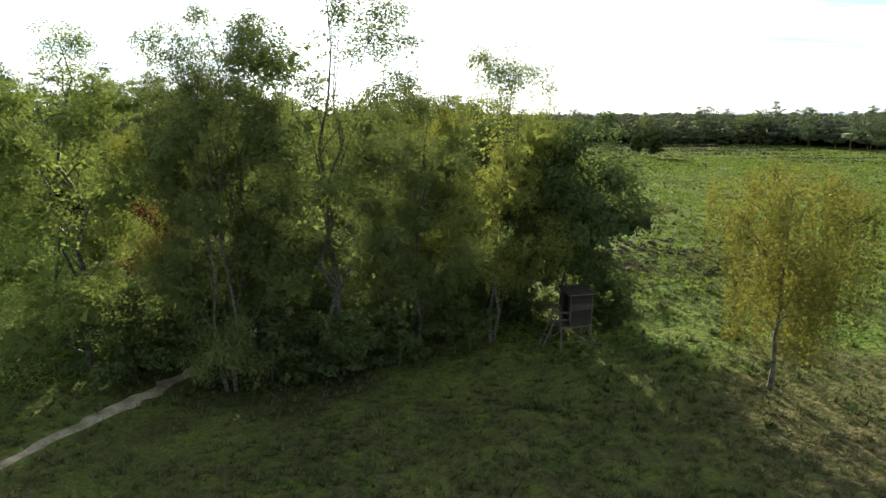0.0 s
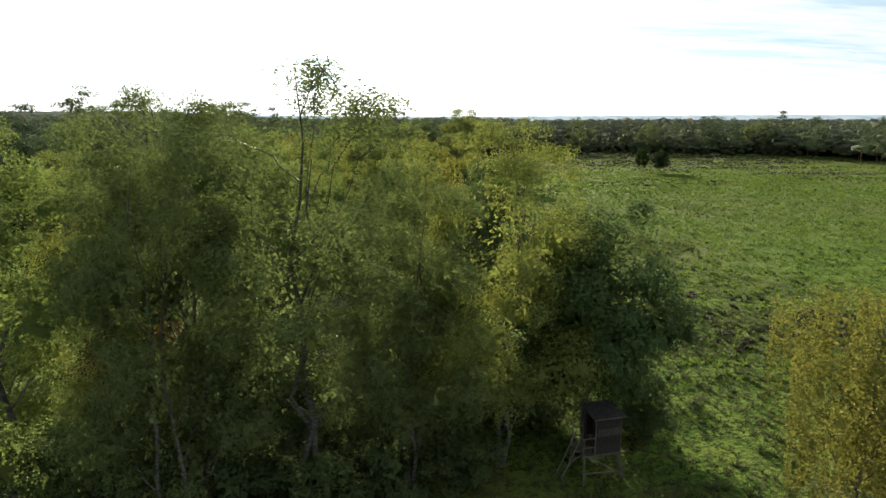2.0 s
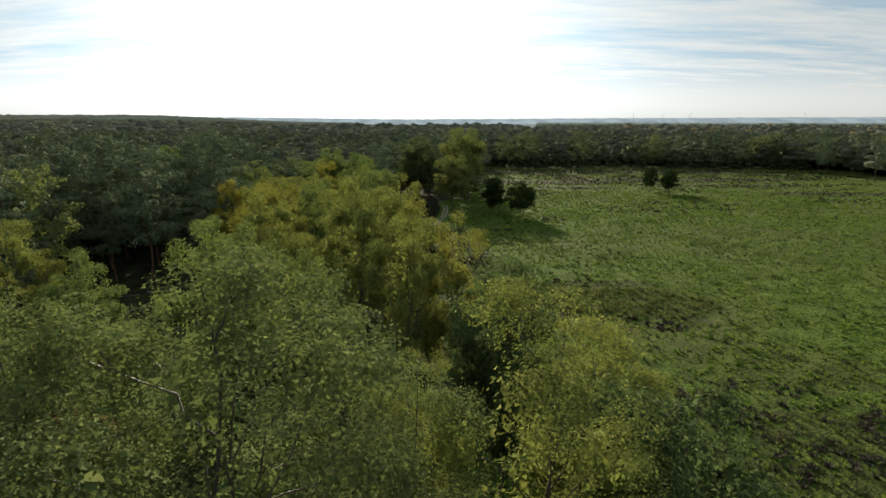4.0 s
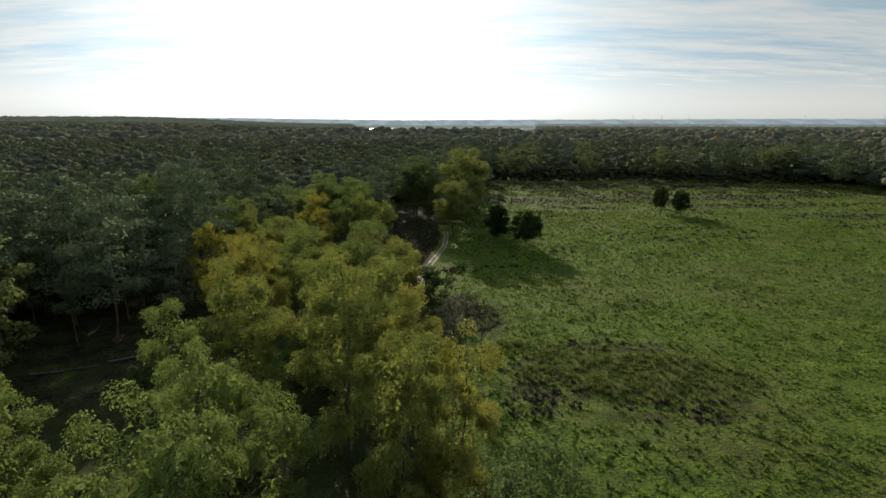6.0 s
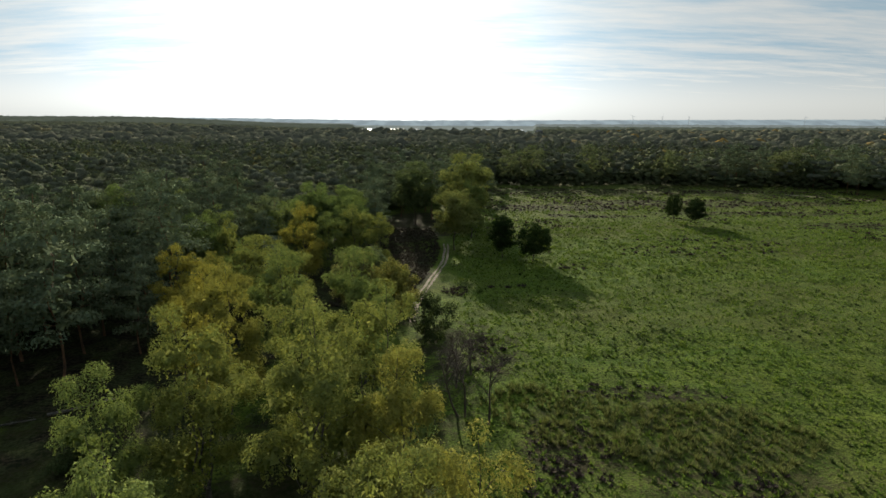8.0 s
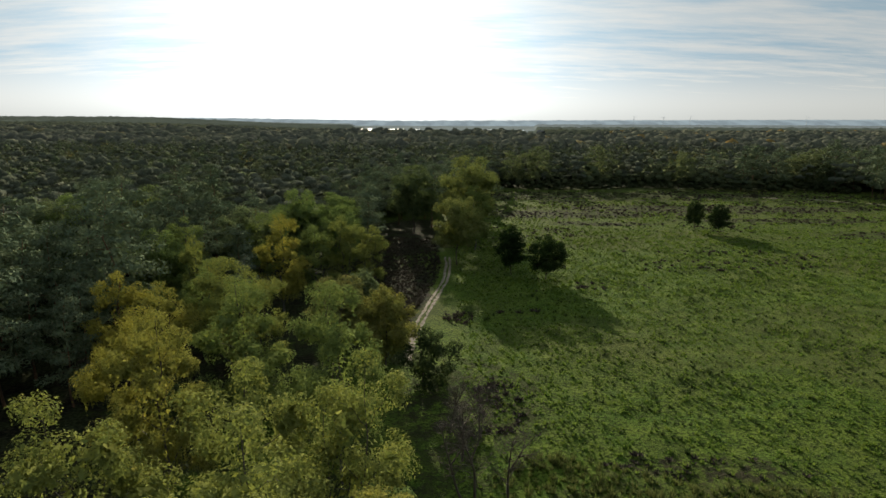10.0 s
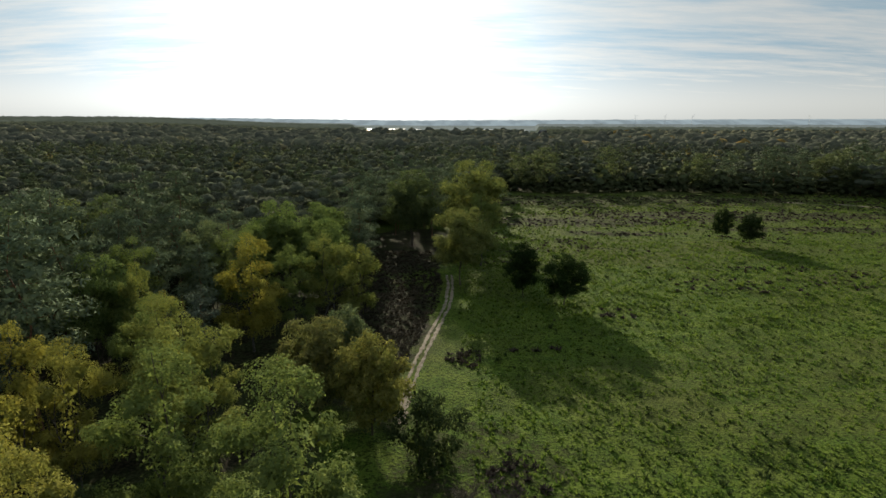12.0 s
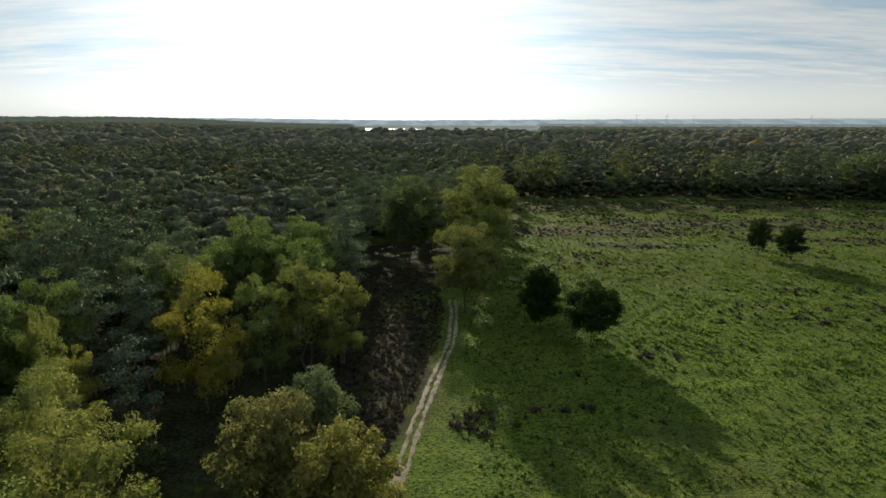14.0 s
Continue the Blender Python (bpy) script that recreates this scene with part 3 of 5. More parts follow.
def strip(line, offset, half, lift, name, mat, r):
    """A ragged band along a line on the ground."""
    d = np.gradient(line, axis=0)
    d /= np.linalg.norm(d, axis=1)[:, None]
    side = np.stack([d[:, 1], -d[:, 0]], 1)
    jit = r.uniform(-1, 1, (len(line) + 4, 2))
    w = half * (1 + 0.42 * (jit[:-4] + jit[1:-3] + jit[2:-2] + jit[3:-1] + jit[4:]) / 3 + 0.55 * r.uniform(-1, 1, (len(line), 2)))
    rows = [line + side * (offset - w[:, :1]), line + side * (offset - w[:, :1] * 0.4), line + side * (offset + w[:, 1:] * 0.4), line + side * (offset + w[:, 1:])]
    v = []
    for j, row in enumerate(rows):
        for x, y in row:
            v.append((x, y, ground_z(x, y) + (lift if j in (1, 2) else -0.03)))
    n = len(line)
    i = np.arange(n - 1)
    q = np.concatenate([np.stack([j * n + i, (j + 1) * n + i, (j + 1) * n + i + 1, j * n + i + 1], 1) for j in range(3)])
    return mesh_of(name, v, None, q, mat, True)


track = tagged(new("sand_track"), "pale sandy farm track with two wheel ruts", "track", kind="structure")
fork, wood_end = (int(np.argmin(np.abs(TRACK[:, 1] - y))) for y in (129, 179))
part("rut", strip(TRACK[fork:wood_end], -0.40, 0.30, 0.035, "rut", SAND, rng), track)
part("rut", strip(TRACK[fork:wood_end], 0.40, 0.30, 0.035, "rut", SAND, rng), track)
for a, b in ((-9, 60), (121, 130.5)):
    part("sand_bed", strip(TRACK[(TRACK[:, 1] > a) & (TRACK[:, 1] < b)], 0.0, 0.58, 0.04, "sand_bed", SAND, rng), track)
side_path = smooth_line([(176, 236), (165, 252), (158, 262), (140, 279), (110, 289)], 2.0)
tagged(new("sand_path", strip(side_path, 0, 0.8, 0.05, "sand_path", SAND, rng)), "narrow pale sand path along the wood", "path", kind="structure")

# ---- trees of the copse ----
GREEN, OLIVE, GOLD, YELLOW, RUSSET = (0.158, 0.206, 0.074), (0.200, 0.228, 0.074), (0.230, 0.234, 0.068), (0.258, 0.248, 0.062), (0.225, 0.218, 0.070)
# SHADED puts the shade on the nearest birches into their leaf colour
DEEP, GREYGREEN, SHADED = (0.082, 0.110, 0.050), (0.140, 0.168, 0.094), (0.126, 0.160, 0.070)
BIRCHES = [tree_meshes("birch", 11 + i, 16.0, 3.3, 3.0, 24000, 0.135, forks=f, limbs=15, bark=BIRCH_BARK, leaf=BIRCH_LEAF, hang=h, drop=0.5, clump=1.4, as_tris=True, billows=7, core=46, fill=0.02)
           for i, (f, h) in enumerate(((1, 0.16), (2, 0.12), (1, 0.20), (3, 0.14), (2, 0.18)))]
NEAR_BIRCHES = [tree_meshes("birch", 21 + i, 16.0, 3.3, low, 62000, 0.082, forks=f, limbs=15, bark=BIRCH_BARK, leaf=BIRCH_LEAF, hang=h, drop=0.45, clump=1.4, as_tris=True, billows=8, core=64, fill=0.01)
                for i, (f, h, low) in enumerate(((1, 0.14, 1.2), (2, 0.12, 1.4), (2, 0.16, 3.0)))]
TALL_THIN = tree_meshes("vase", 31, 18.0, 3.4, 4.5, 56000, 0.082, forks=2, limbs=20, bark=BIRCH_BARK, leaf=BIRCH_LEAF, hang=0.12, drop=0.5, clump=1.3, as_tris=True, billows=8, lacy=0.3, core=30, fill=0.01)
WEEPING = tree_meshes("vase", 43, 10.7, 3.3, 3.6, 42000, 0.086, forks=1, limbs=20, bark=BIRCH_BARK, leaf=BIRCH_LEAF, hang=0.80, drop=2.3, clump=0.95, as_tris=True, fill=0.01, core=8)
OAKS = [tree_meshes("oak", 51 + i, 12.0, 3.6, 3.6, 24000, 0.17, forks=1 + i, limbs=18, bark=DARK_BARK, leaf=OAK_LEAF, clump=1.45, as_tris=True, billows=8, core=40) for i in range(2)]
ROUND = [tree_meshes("oak", 61 + i, 8.6, 3.0, 2.2, 15000, 0.19, forks=1, limbs=24, bark=DARK_BARK, leaf=OAK_LEAF, clump=1.15, as_tris=True, billows=6, core=22) for i in range(2)]
SHRUBS = [tree_meshes("oak", 71 + i, 4.0, 2.2, 0.3, 5500, 0.15, forks=3, limbs=12, bark=DARK_BARK, leaf=OAK_LEAF, clump=0.8, as_tris=True, core=14) for i in range(2)]
counter = [0]


def birch(x, y, top, radius, colour, label="tall silver birch with drooping green autumn foliage", variant=None):
    counter[0] += 1
    i = counter[0] if variant is None else variant
    m = NEAR_BIRCHES[i % 3] if y < 48 else BIRCHES[i % len(BIRCHES)]
    wide = radius / (3.2 if y < 48 else 3.8)
    return make_tree(m, "birch_tree", x, y, counter[0] * 2.1, wide, colour, label, "tree", "birches of the copse", stretch=top / 16.0 / wide)


def other(meshes, name, x, y, top, base_top, radius, base_radius, colour, label, category="tree", group=""):
    counter[0] += 1
    wide = radius / base_radius
    return make_tree(meshes, name, x, y, counter[0] * 2.1, wide, colour, label, category, group, stretch=top / base_top / wide)


PALE = "silver birch with yellow-green autumn leaves"
GOLDEN = "silver birch turning golden yellow in autumn"
# nearest row, by the sandy track
birch(-19.0, 30.8, 17.8, 3.9, GREEN, variant=0)
other(TALL_THIN, "birch_tree", -9.6, 30.6, 18.4, 18.0, 3.2, 3.1, SHADED, "tall thin-crowned birch with sparse leaves", group="birches of the copse")
other(TALL_THIN, "birch_tree", -6.2, 30.8, 19.4, 18.0, 4.0, 3.1, SHADED, "tall thin-crowned birch with sparse leaves", group="birches of the copse")
birch(-10.4, 28.0, 16.4, 2.7, SHADED, variant=1)
birch(-14.2, 31.6, 14.4, 2.6, OLIVE, variant=0)
birch(-11.4, 31.8, 17.4, 3.0, SHADED, variant=1)
birch(-1.8, 32.8, 15.4, 2.8, SHADED, variant=2)
birch(-3.4, 36.5, 14.6, 2.9, SHADED, variant=0)
birch(-0.8, 40.5, 12.8, 2.3, OLIVE, variant=1)
birch(2.6, 34.6, 17.2, 3.3, OLIVE, PALE, 2)
birch(8.8, 45.6, 12.0, 2.5, OLIVE, PALE, 0)
birch(-22.0, 35.0, 14.5, 3.4, GREEN, variant=1)
other(OAKS[0], "oak_tree", 7.3, 35.5, 12.9, 12.0, 3.55, 3.6, (0.084, 0.116, 0.052), "dark green oak leaning over the hunting hide")
other(OAKS[1], "oak_tree", 3.5, 49.0, 14.3, 12.0, 2.8, 3.6, (0.090, 0.120, 0.054), "dark green oak among the birches")
other(WEEPING, "birch_tree", 16.1, 28.0, 11.2, 10.7, 3.9, 3.5, (0.160, 0.160, 0.048), "lone weeping birch with yellow-gold drooping twigs")
# middle of the copse
birch(-13.2, 51.4, 16.6, 3.2, GREEN)
birch(-14.0, 60.0, 15.0, 3.0, GREEN)
birch(-10.0, 58.4, 13.6, 2.5, GREEN)
birch(-3.2, 61.2, 15.3, 2.7, OLIVE, PALE)
birch(1.0, 62.4, 15.6, 2.6, GOLD, GOLDEN)
birch(-8.0, 73.0, 17.6, 3.9, OLIVE, PALE)
birch(-2.8, 71.6, 15.3, 2.9, GOLD, PALE)
birch(-17.4, 78.4, 15.8, 3.6, OLIVE, PALE)
birch(-21.4, 73.6, 13.2, 2.7, GREEN)
birch(-10.4, 81.4, 16.6, 3.6, OLIVE, PALE)
birch(-5.2, 81.4, 16.9, 3.3, OLIVE, PALE)
birch(-20.4, 92.0, 15.5, 3.2, GOLD, GOLDEN)
birch(-24.6, 96.0, 14.2, 2.9, YELLOW, GOLDEN)
birch(-8.4, 96.4, 15.9, 3.7, GREEN, PALE)
birch(-18.2, 103.2, 15.1, 3.6, GREEN)
birch(-20.4, 114.0, 13.4, 3.3, OLIVE, PALE)
birch(-32.6, 111.4, 13.6, 3.0, YELLOW, GOLDEN)
birch(-28.6, 110.6, 12.9, 2.7, GOLD, GOLDEN)
birch(-38.8, 67.6, 14.0, 3.2, OLIVE)
birch(-36.4, 70.6, 10.8, 2.4, GOLD, PALE)
birch(-27.0, 60.0, 13.0, 3.2, GREEN)
# far end of the copse
other(ROUND[0], "birch_tree", -7.0, 119.4, 9.4, 8.6, 3.0, 3.1, RUSSET, "low round birch with brown-gold leaves by the track", group="birches of the copse")
other(ROUND[1], "birch_tree", -12.2, 121.8, 10.4, 8.6, 3.0, 3.1, (0.176, 0.176, 0.072), "bushy birch with brownish thinning leaves", group="birches of the copse")
other(ROUND[0], "willow_tree", -10.6, 128.2, 9.2, 8.6, 2.6, 3.1, GREYGREEN, "bushy grey-green willow beside the track")
other(SHRUBS[0], "oak_shrub", -2.2, 114.6, 6.0, 4.0, 2.8, 2.3, (0.046, 0.064, 0.028), "dark low oak at the meadow's edge")
birch(-31.0, 131.2, 10.4, 1.9, GOLD, PALE)
birch(-33.6, 131.6, 13.6, 1.8, OLIVE, PALE)
birch(-29.2, 123.4, 11.8, 2.6, GREEN)
birch(-24.6, 118.4, 12.8, 3.4, OLIVE, PALE)
birch(-24.0, 140.0, 15.2, 3.5, YELLOW, GOLDEN)
birch(-16.2, 150.0, 13.1, 3.6, OLIVE, PALE)
birch(-20.4, 147.0, 12.2, 3.0, GREEN, PALE)
birch(-12.6, 152.0, 11.4, 2.6, OLIVE, PALE)
birch(-29.8, 150.6, 13.6, 3.0, GREEN)
birch(-38.4, 140.6, 14.2, 3.3, GREEN)
for x, y, top in ((-39.5, 134.0, 13.0), (-27.6, 163.8, 12.8), (-18.3, 159.6, 13.2), (-57.6, 146.0, 16.4)):
    other(OAKS[1], "oak_tree", x, y, top, 12.0, 3.2, 3.6, GREEN, "green oak among the pines")
other(OAKS[1], "oak_tree", -33.4, 152.6, 13.9, 12.0, 3.6, 3.6, GREYGREEN, "round grey-green oak inside the wood")
other(OAKS[0], "oak_tree", -21.4, 172.0, 13.9, 12.0, 4.0, 3.6, GREEN, "broad green oak at the wood's edge")
other(OAKS[1], "oak_tree", -27.0, 164.0, 15.4, 12.0, 3.8, 3.6, GREEN, "broad green oak at the wood's edge")
other(OAKS[0], "oak_tree", -60.2, 146.0, 15.8, 12.0, 4.6, 3.6, GREYGREEN, "broad grey-green oak among pines")
other(OAKS[1], "oak_tree", -7.4, 205.0, 17.0, 12.0, 4.9, 3.6, (0.112, 0.140, 0.066), "tall dark green oak at the wood's edge")
other(OAKS[1], "birch_tree", 5.8, 196.0, 19.6, 12.0, 5.6, 3.6, (0.196, 0.214, 0.076), "tall broad poplar-like birch with yellow-green leaves", group="birches of the copse")
other(OAKS[0], "birch_tree", 2.6, 171.6, 13.2, 12.0, 4.3, 3.6, (0.190, 0.205, 0.076), "leaning yellow-green birch beside the track", group="birches of the copse")
birch(7.0, 186.0, 14.6, 3.8, GREEN, PALE, 2)
# lone pairs on the meadow
other(ROUND[0], "oak_tree", 12.7, 164.2, 8.9, 8.6, 2.5, 3.1, (0.034, 0.055, 0.020), "dark oak standing alone on the meadow", group="pair of meadow oaks")
other(ROUND[1], "oak_tree", 18.2, 159.0, 8.0, 8.6, 2.9, 3.1, (0.034, 0.055, 0.020), "dark oak standing alone on the meadow", group="pair of meadow oaks")
other(ROUND[1], "oak_tree", 66.8, 212.0, 7.9, 8.6, 1.9, 3.1, (0.034, 0.052, 0.022), "small dark oak far out on the meadow", group="far pair of oaks")
other(ROUND[0], "oak_tree", 71.4, 207.8, 7.2, 8.6, 2.7, 3.1, (0.034, 0.052, 0.022), "broad dark oak far out on the meadow", group="far pair of oaks")
# undergrowth; shrubs at (9.9, 38.8) and (5.4, 40.2) are added to block sun under the oak
for x, y, size, colour, word in ((-24.0, 48.0, 1.6, (0.14, 0.038, 0.026), "red-leaved autumn shrub under the birches"), (-18.6, 42.0, 1.25, (0.14, 0.038, 0.026), "red-leaved autumn shrub under the birches"),
                                 (-9.5, 43.0, 1.3, GREEN, ""), (-5.5, 45.5, 1.2, DEEP, ""), (-2.0, 52.0, 1.3, GREEN, ""), (-15.0, 37.5, 1.2, GREEN, ""),
                                 (-6.5, 33.0, 0.9, DEEP, ""), (3.4, 39.5, 0.9, DEEP, ""), (-17.5, 66.0, 1.4, GREEN, ""), (-4.5, 88.0, 1.2, GREEN, ""),
                                 (-13.0, 88.0, 1.4, DEEP, ""), (-12.2, 29.6, 1.0, DEEP, ""), (-8.6, 29.2, 0.9, DEEP, ""), (-5.4, 29.6, 0.85, DEEP, ""),
                                 (-2.6, 31.0, 0.8, DEEP, ""), (-16.4, 29.8, 1.1, DEEP, ""), (0.6, 33.0, 0.75, DEEP, ""), (9.9, 38.8, 1.0, DEEP, ""), (5.4, 40.2, 1.1, DEEP, ""), (11.2, 37.2, 0.5, DEEP, "")):
    make_tree(SHRUBS[counter[0] % 2], "shrub", x, y, x * 3.3, size, colour, word or "leafy green shrub in the undergrowth", "shrub", "undergrowth shrubs")
    counter[0] += 1
for x, y, size in ((-15.5, 69.0, 1.1), (-12.0, 107.0, 1.2), (-25.0, 103.0, 1.2), (-30.0, 84.0, 0.9), (-26.0, 127.0, 1.2), (-15.0, 134.0, 1.0)):
    make_tree(SHRUBS[counter[0] % 2], "shrub", x, y, x * 3.3, size, DEEP, "leafy green shrub in the undergrowth", "shrub", "undergrowth shrubs")
    counter[0] += 1


# ---- bare young trees at the meadow's edge ----
def bare_tree(x, y, height, lean, seed):
    r = np.random.default_rng(seed)
    trunk, twigs = Shape(), Shape()
    stem = limb_line(r, (0, 0, -0.2), (lean, 0, 1), height, 9, 0.0, 0.07)
    trunk.tube(stem, np.linspace(0.13, 0.018, 10), 7)
    fork = limb_line(r, stem[5], (0.45, 0.1, 0.9), height * 0.42, 5, 0.0, 0.09)
    trunk.tube(fork, np.linspace(0.07, 0.014, 6), 6)
    for line, n in ((stem, 22), (fork, 12)):
        k = len(line)
        for i in range(n):
            u = r.uniform(0.3, 0.98)
            at = np.array([np.interp(u, np.linspace(0, 1, k), line[:, j]) for j in range(3)])
            a = r.uniform(0, 2 * np.pi)
            b = limb_line(r, at, np.array([math.cos(a), math.sin(a), 0.7]) / 1.25, height * 0.27 * (1.15 - 0.6 * u), 4, 0, 0.16)
            twigs.tube(b, np.linspace(0.03, 0.008, 5), 4)
            for j in (1, 2, 2, 3, 3, 4):
                a = r.uniform(0, 2 * np.pi)
                twigs.tube(limb_line(r, b[j], np.array([math.cos(a), math.sin(a), 0.6]) / 1.2, 0.75, 3, 0, 0.2), np.linspace(0.014, 0.006, 4), 3)
    root = tagged(new("bare_tree"), "leafless grey young tree at the meadow's edge", "tree", "bare young trees")
    root.matrix_basis = pose(x, y, ground_z(x, y))
    part("trunk", trunk.mesh("trunk", DARK_BARK, True), root)
    tagged(part("branchwork", twigs.mesh("branchwork", DARK_BARK), root), kind="stuff")


for i, (x, y, h, lean) in enumerate(((4.1, 91.4, 8.0, 0.06), (1.9, 93.0, 8.4, 0.0), (1.3, 93.3, 6.8, -0.4), (1.2, 99.0, 6.4, 0.1), (3.0, 103.0, 5.4, 0.0), (0.2, 104.0, 5.0, 0.1))):
    bare_tree(x, y, h, lean, 300 + i)

# ---- the wood ----
PINES = [tree_meshes("pine", 81 + i, 16.0, 3.3, 4.6 - i, 4200, 0.29, forks=1, limbs=17, bark=PINE_BARK, leaf=PINE_NEEDLE, as_tris=True, clump=1.25, dome=0.2, core=9) for i in range(3)]
WOOD_OAKS = [tree_meshes("oak", 91 + i, 14.0, 3.9, 2.2, 4200, 0.30, forks=1, limbs=15, bark=DARK_BARK, leaf=OAK_LEAF, as_tris=True, clump=1.5, billows=6, core=12) for i in range(2)]
PINE_TONES = ((0.124, 0.154, 0.096), (0.142, 0.172, 0.106), (0.108, 0.136, 0.082))
PINE_LABEL = "dark blue-green Scots pine with bare reddish trunk"
for x, y, top, tone in ((-41.7, 125.8, 15.0, 0), (-39.4, 115.4, 12.6, 1), (-36.5, 142.8, 14.0, 1), (-31.8, 144.6, 13.0, 0), (-44.3, 149.0, 15.8, 2), (-40.0, 157.4, 15.8, 0),
                        (-35.3, 166.0, 15.7, 1), (-55.8, 161.3, 15.4, 2), (-47.6, 152.0, 15.2, 0), (-37.2, 109.0, 12.2, 1), (-58.6, 124.6, 14.8, 2), (-46.0, 99.8, 12.9, 0)):
    make_tree(PINES[tone], "pine_tree", x, y, x * 1.7, top / 16.0, PINE_TONES[tone], PINE_LABEL, "tree", "pines of the wood", stretch=1.0)
make_tree(PINES[1], "pine_tree", -27.4, 132.6, 0.7, 10.6 / 16.0, (0.105, 0.130, 0.100), "young grey-green pine beside the birches", "tree", "pines of the wood")
taken = [(o.location.x, o.location.y) for o in scene.objects if o.type == "EMPTY"]


def in_wood(x, y):
    """Where the trees of the wood stand, round the meadow, the dark clearing and the copse."""
    if x < -46 and y > 70:
        return True
    if y < 96:
        return False
    if x < -14 + (0 if y > 182 else -22 if y < 166 else -14):
        return y > 96 + max(0.0, (x + 40) * 0.8)
    if x < 12 + 0.08 * max(0.0, y - 205):
        return y > (214 if x > -14 else 166)
    edge = 315 + 4 * math.sin(x * 0.09) - max(0.0, (x - 120) * 0.30)
    if y > edge:
        return True
    return x > 162 + 5 * math.sin(y * 0.2) and y > 238


def clear_of(x, y):
    """Not crowding a tree that stands by itself, nor right in front of it."""
    return all((x - a) ** 2 + (y - b) ** 2 > 15 and not (abs(x - a) < 3.4 and 0 < b - y < 11) for a, b in taken)


def wood_points(x0, x1, y0, y1, step, r):
    out = []
    for i in range(int((x1 - x0) / step)):
        for j in range(int((y1 - y0) / step)):
            x, y = x0 + (i + r.uniform(0.1, 0.9)) * step, y0 + (j + r.uniform(0.1, 0.9)) * step
            if in_wood(x, y):
                out.append((x, y))
    return out


single, mass = [], []
for x, y in wood_points(-110, 330, 70, 170, 5.8, rng) + wood_points(-230, -110, 70, 170, 7.0, rng) + wood_points(-230, 330, 170, 236, 6.9, rng) + wood_points(-330, 330, 236, 470, 7.8, rng):
    if abs(x + 1) > 0.80 * (y - 20) + 12:
        continue
    near_edge = (306 < y < 323 and 10 < x < 190) or (x > 150 and y < 300)
    if (y < 168 and x > -64) or (near_edge and rng.uniform() < 0.6) or (y < 240 and x > -22):
        if clear_of(x, y):
            single.append((x, y))
    else:
        mass.append((x, y))

for i, (x, y) in enumerate(single):
    h, turn = rng.uniform(11.5, 16.4), rng.uniform(0, 6.28)
    h = rng.uniform(14.0, 17.0) if y < 170 else h
    h = (h if y < 290 else rng.uniform(14.5, 19.5)) * (0.80 + 0.42 * float(cloudy(x, y, 13.0, 4.0)))
    broad = 1.28 if y > 290 else 1.0
    h = min(h, 21.5) if y > 290 else h
    if rng.uniform() < (0.5 if y > 290 else 0.92 if y < 150 else 0.66):
        m, size = PINES[i % 3], h / 16.0
        make_tree(m, "pine_tree", x, y, turn, size * broad * (rng.uniform(0.92, 1.08) if y > 290 else rng.uniform(0.95, 1.25)), PINE_TONES[i % 3], PINE_LABEL, "tree", "pines of the wood", stretch=1.0 / broad)
    else:
        m, size = WOOD_OAKS[i % 2], h * 0.95 / 14.0
        make_tree(m, "oak_tree", x, y, turn, size * broad, ((0.134, 0.156, 0.084) if y > 290 else ((0.150, 0.185, 0.080), (0.100, 0.128, 0.064), (0.172, 0.196, 0.080), (0.120, 0.150, 0.072))[i % 4]), "green broadleaved tree at the edge of the pine wood", "tree", "broadleaved trees of the wood", stretch=1.0 / broad)


def far_tree(kind, seed, count, size, limbs, lump):
    """A light crown for the depth of the wood."""
    return tree_meshes(kind, seed, 15.0, 3.5, 6.0 if kind == "pine" else 3.0, count, size, forks=1, limbs=limbs if kind == "oak" else (limbs + 1) // 2, as_tris=True,
                       clump=1.75, bare=True, dome=0.40, fill=0.02, fill_size=2.0, core=0, billows=4, lump=lump)


RINGS = [[far_tree(kind, seed, count, size, limbs, lump) for kind, seed in (("pine", 101), ("pine", 102), ("oak", 103), ("oak", 104))]
         for count, size, limbs, lump in ((900, 0.32, 12, 2), (260, 0.48, 9, 2), (80, 0.75, 8, 1))]


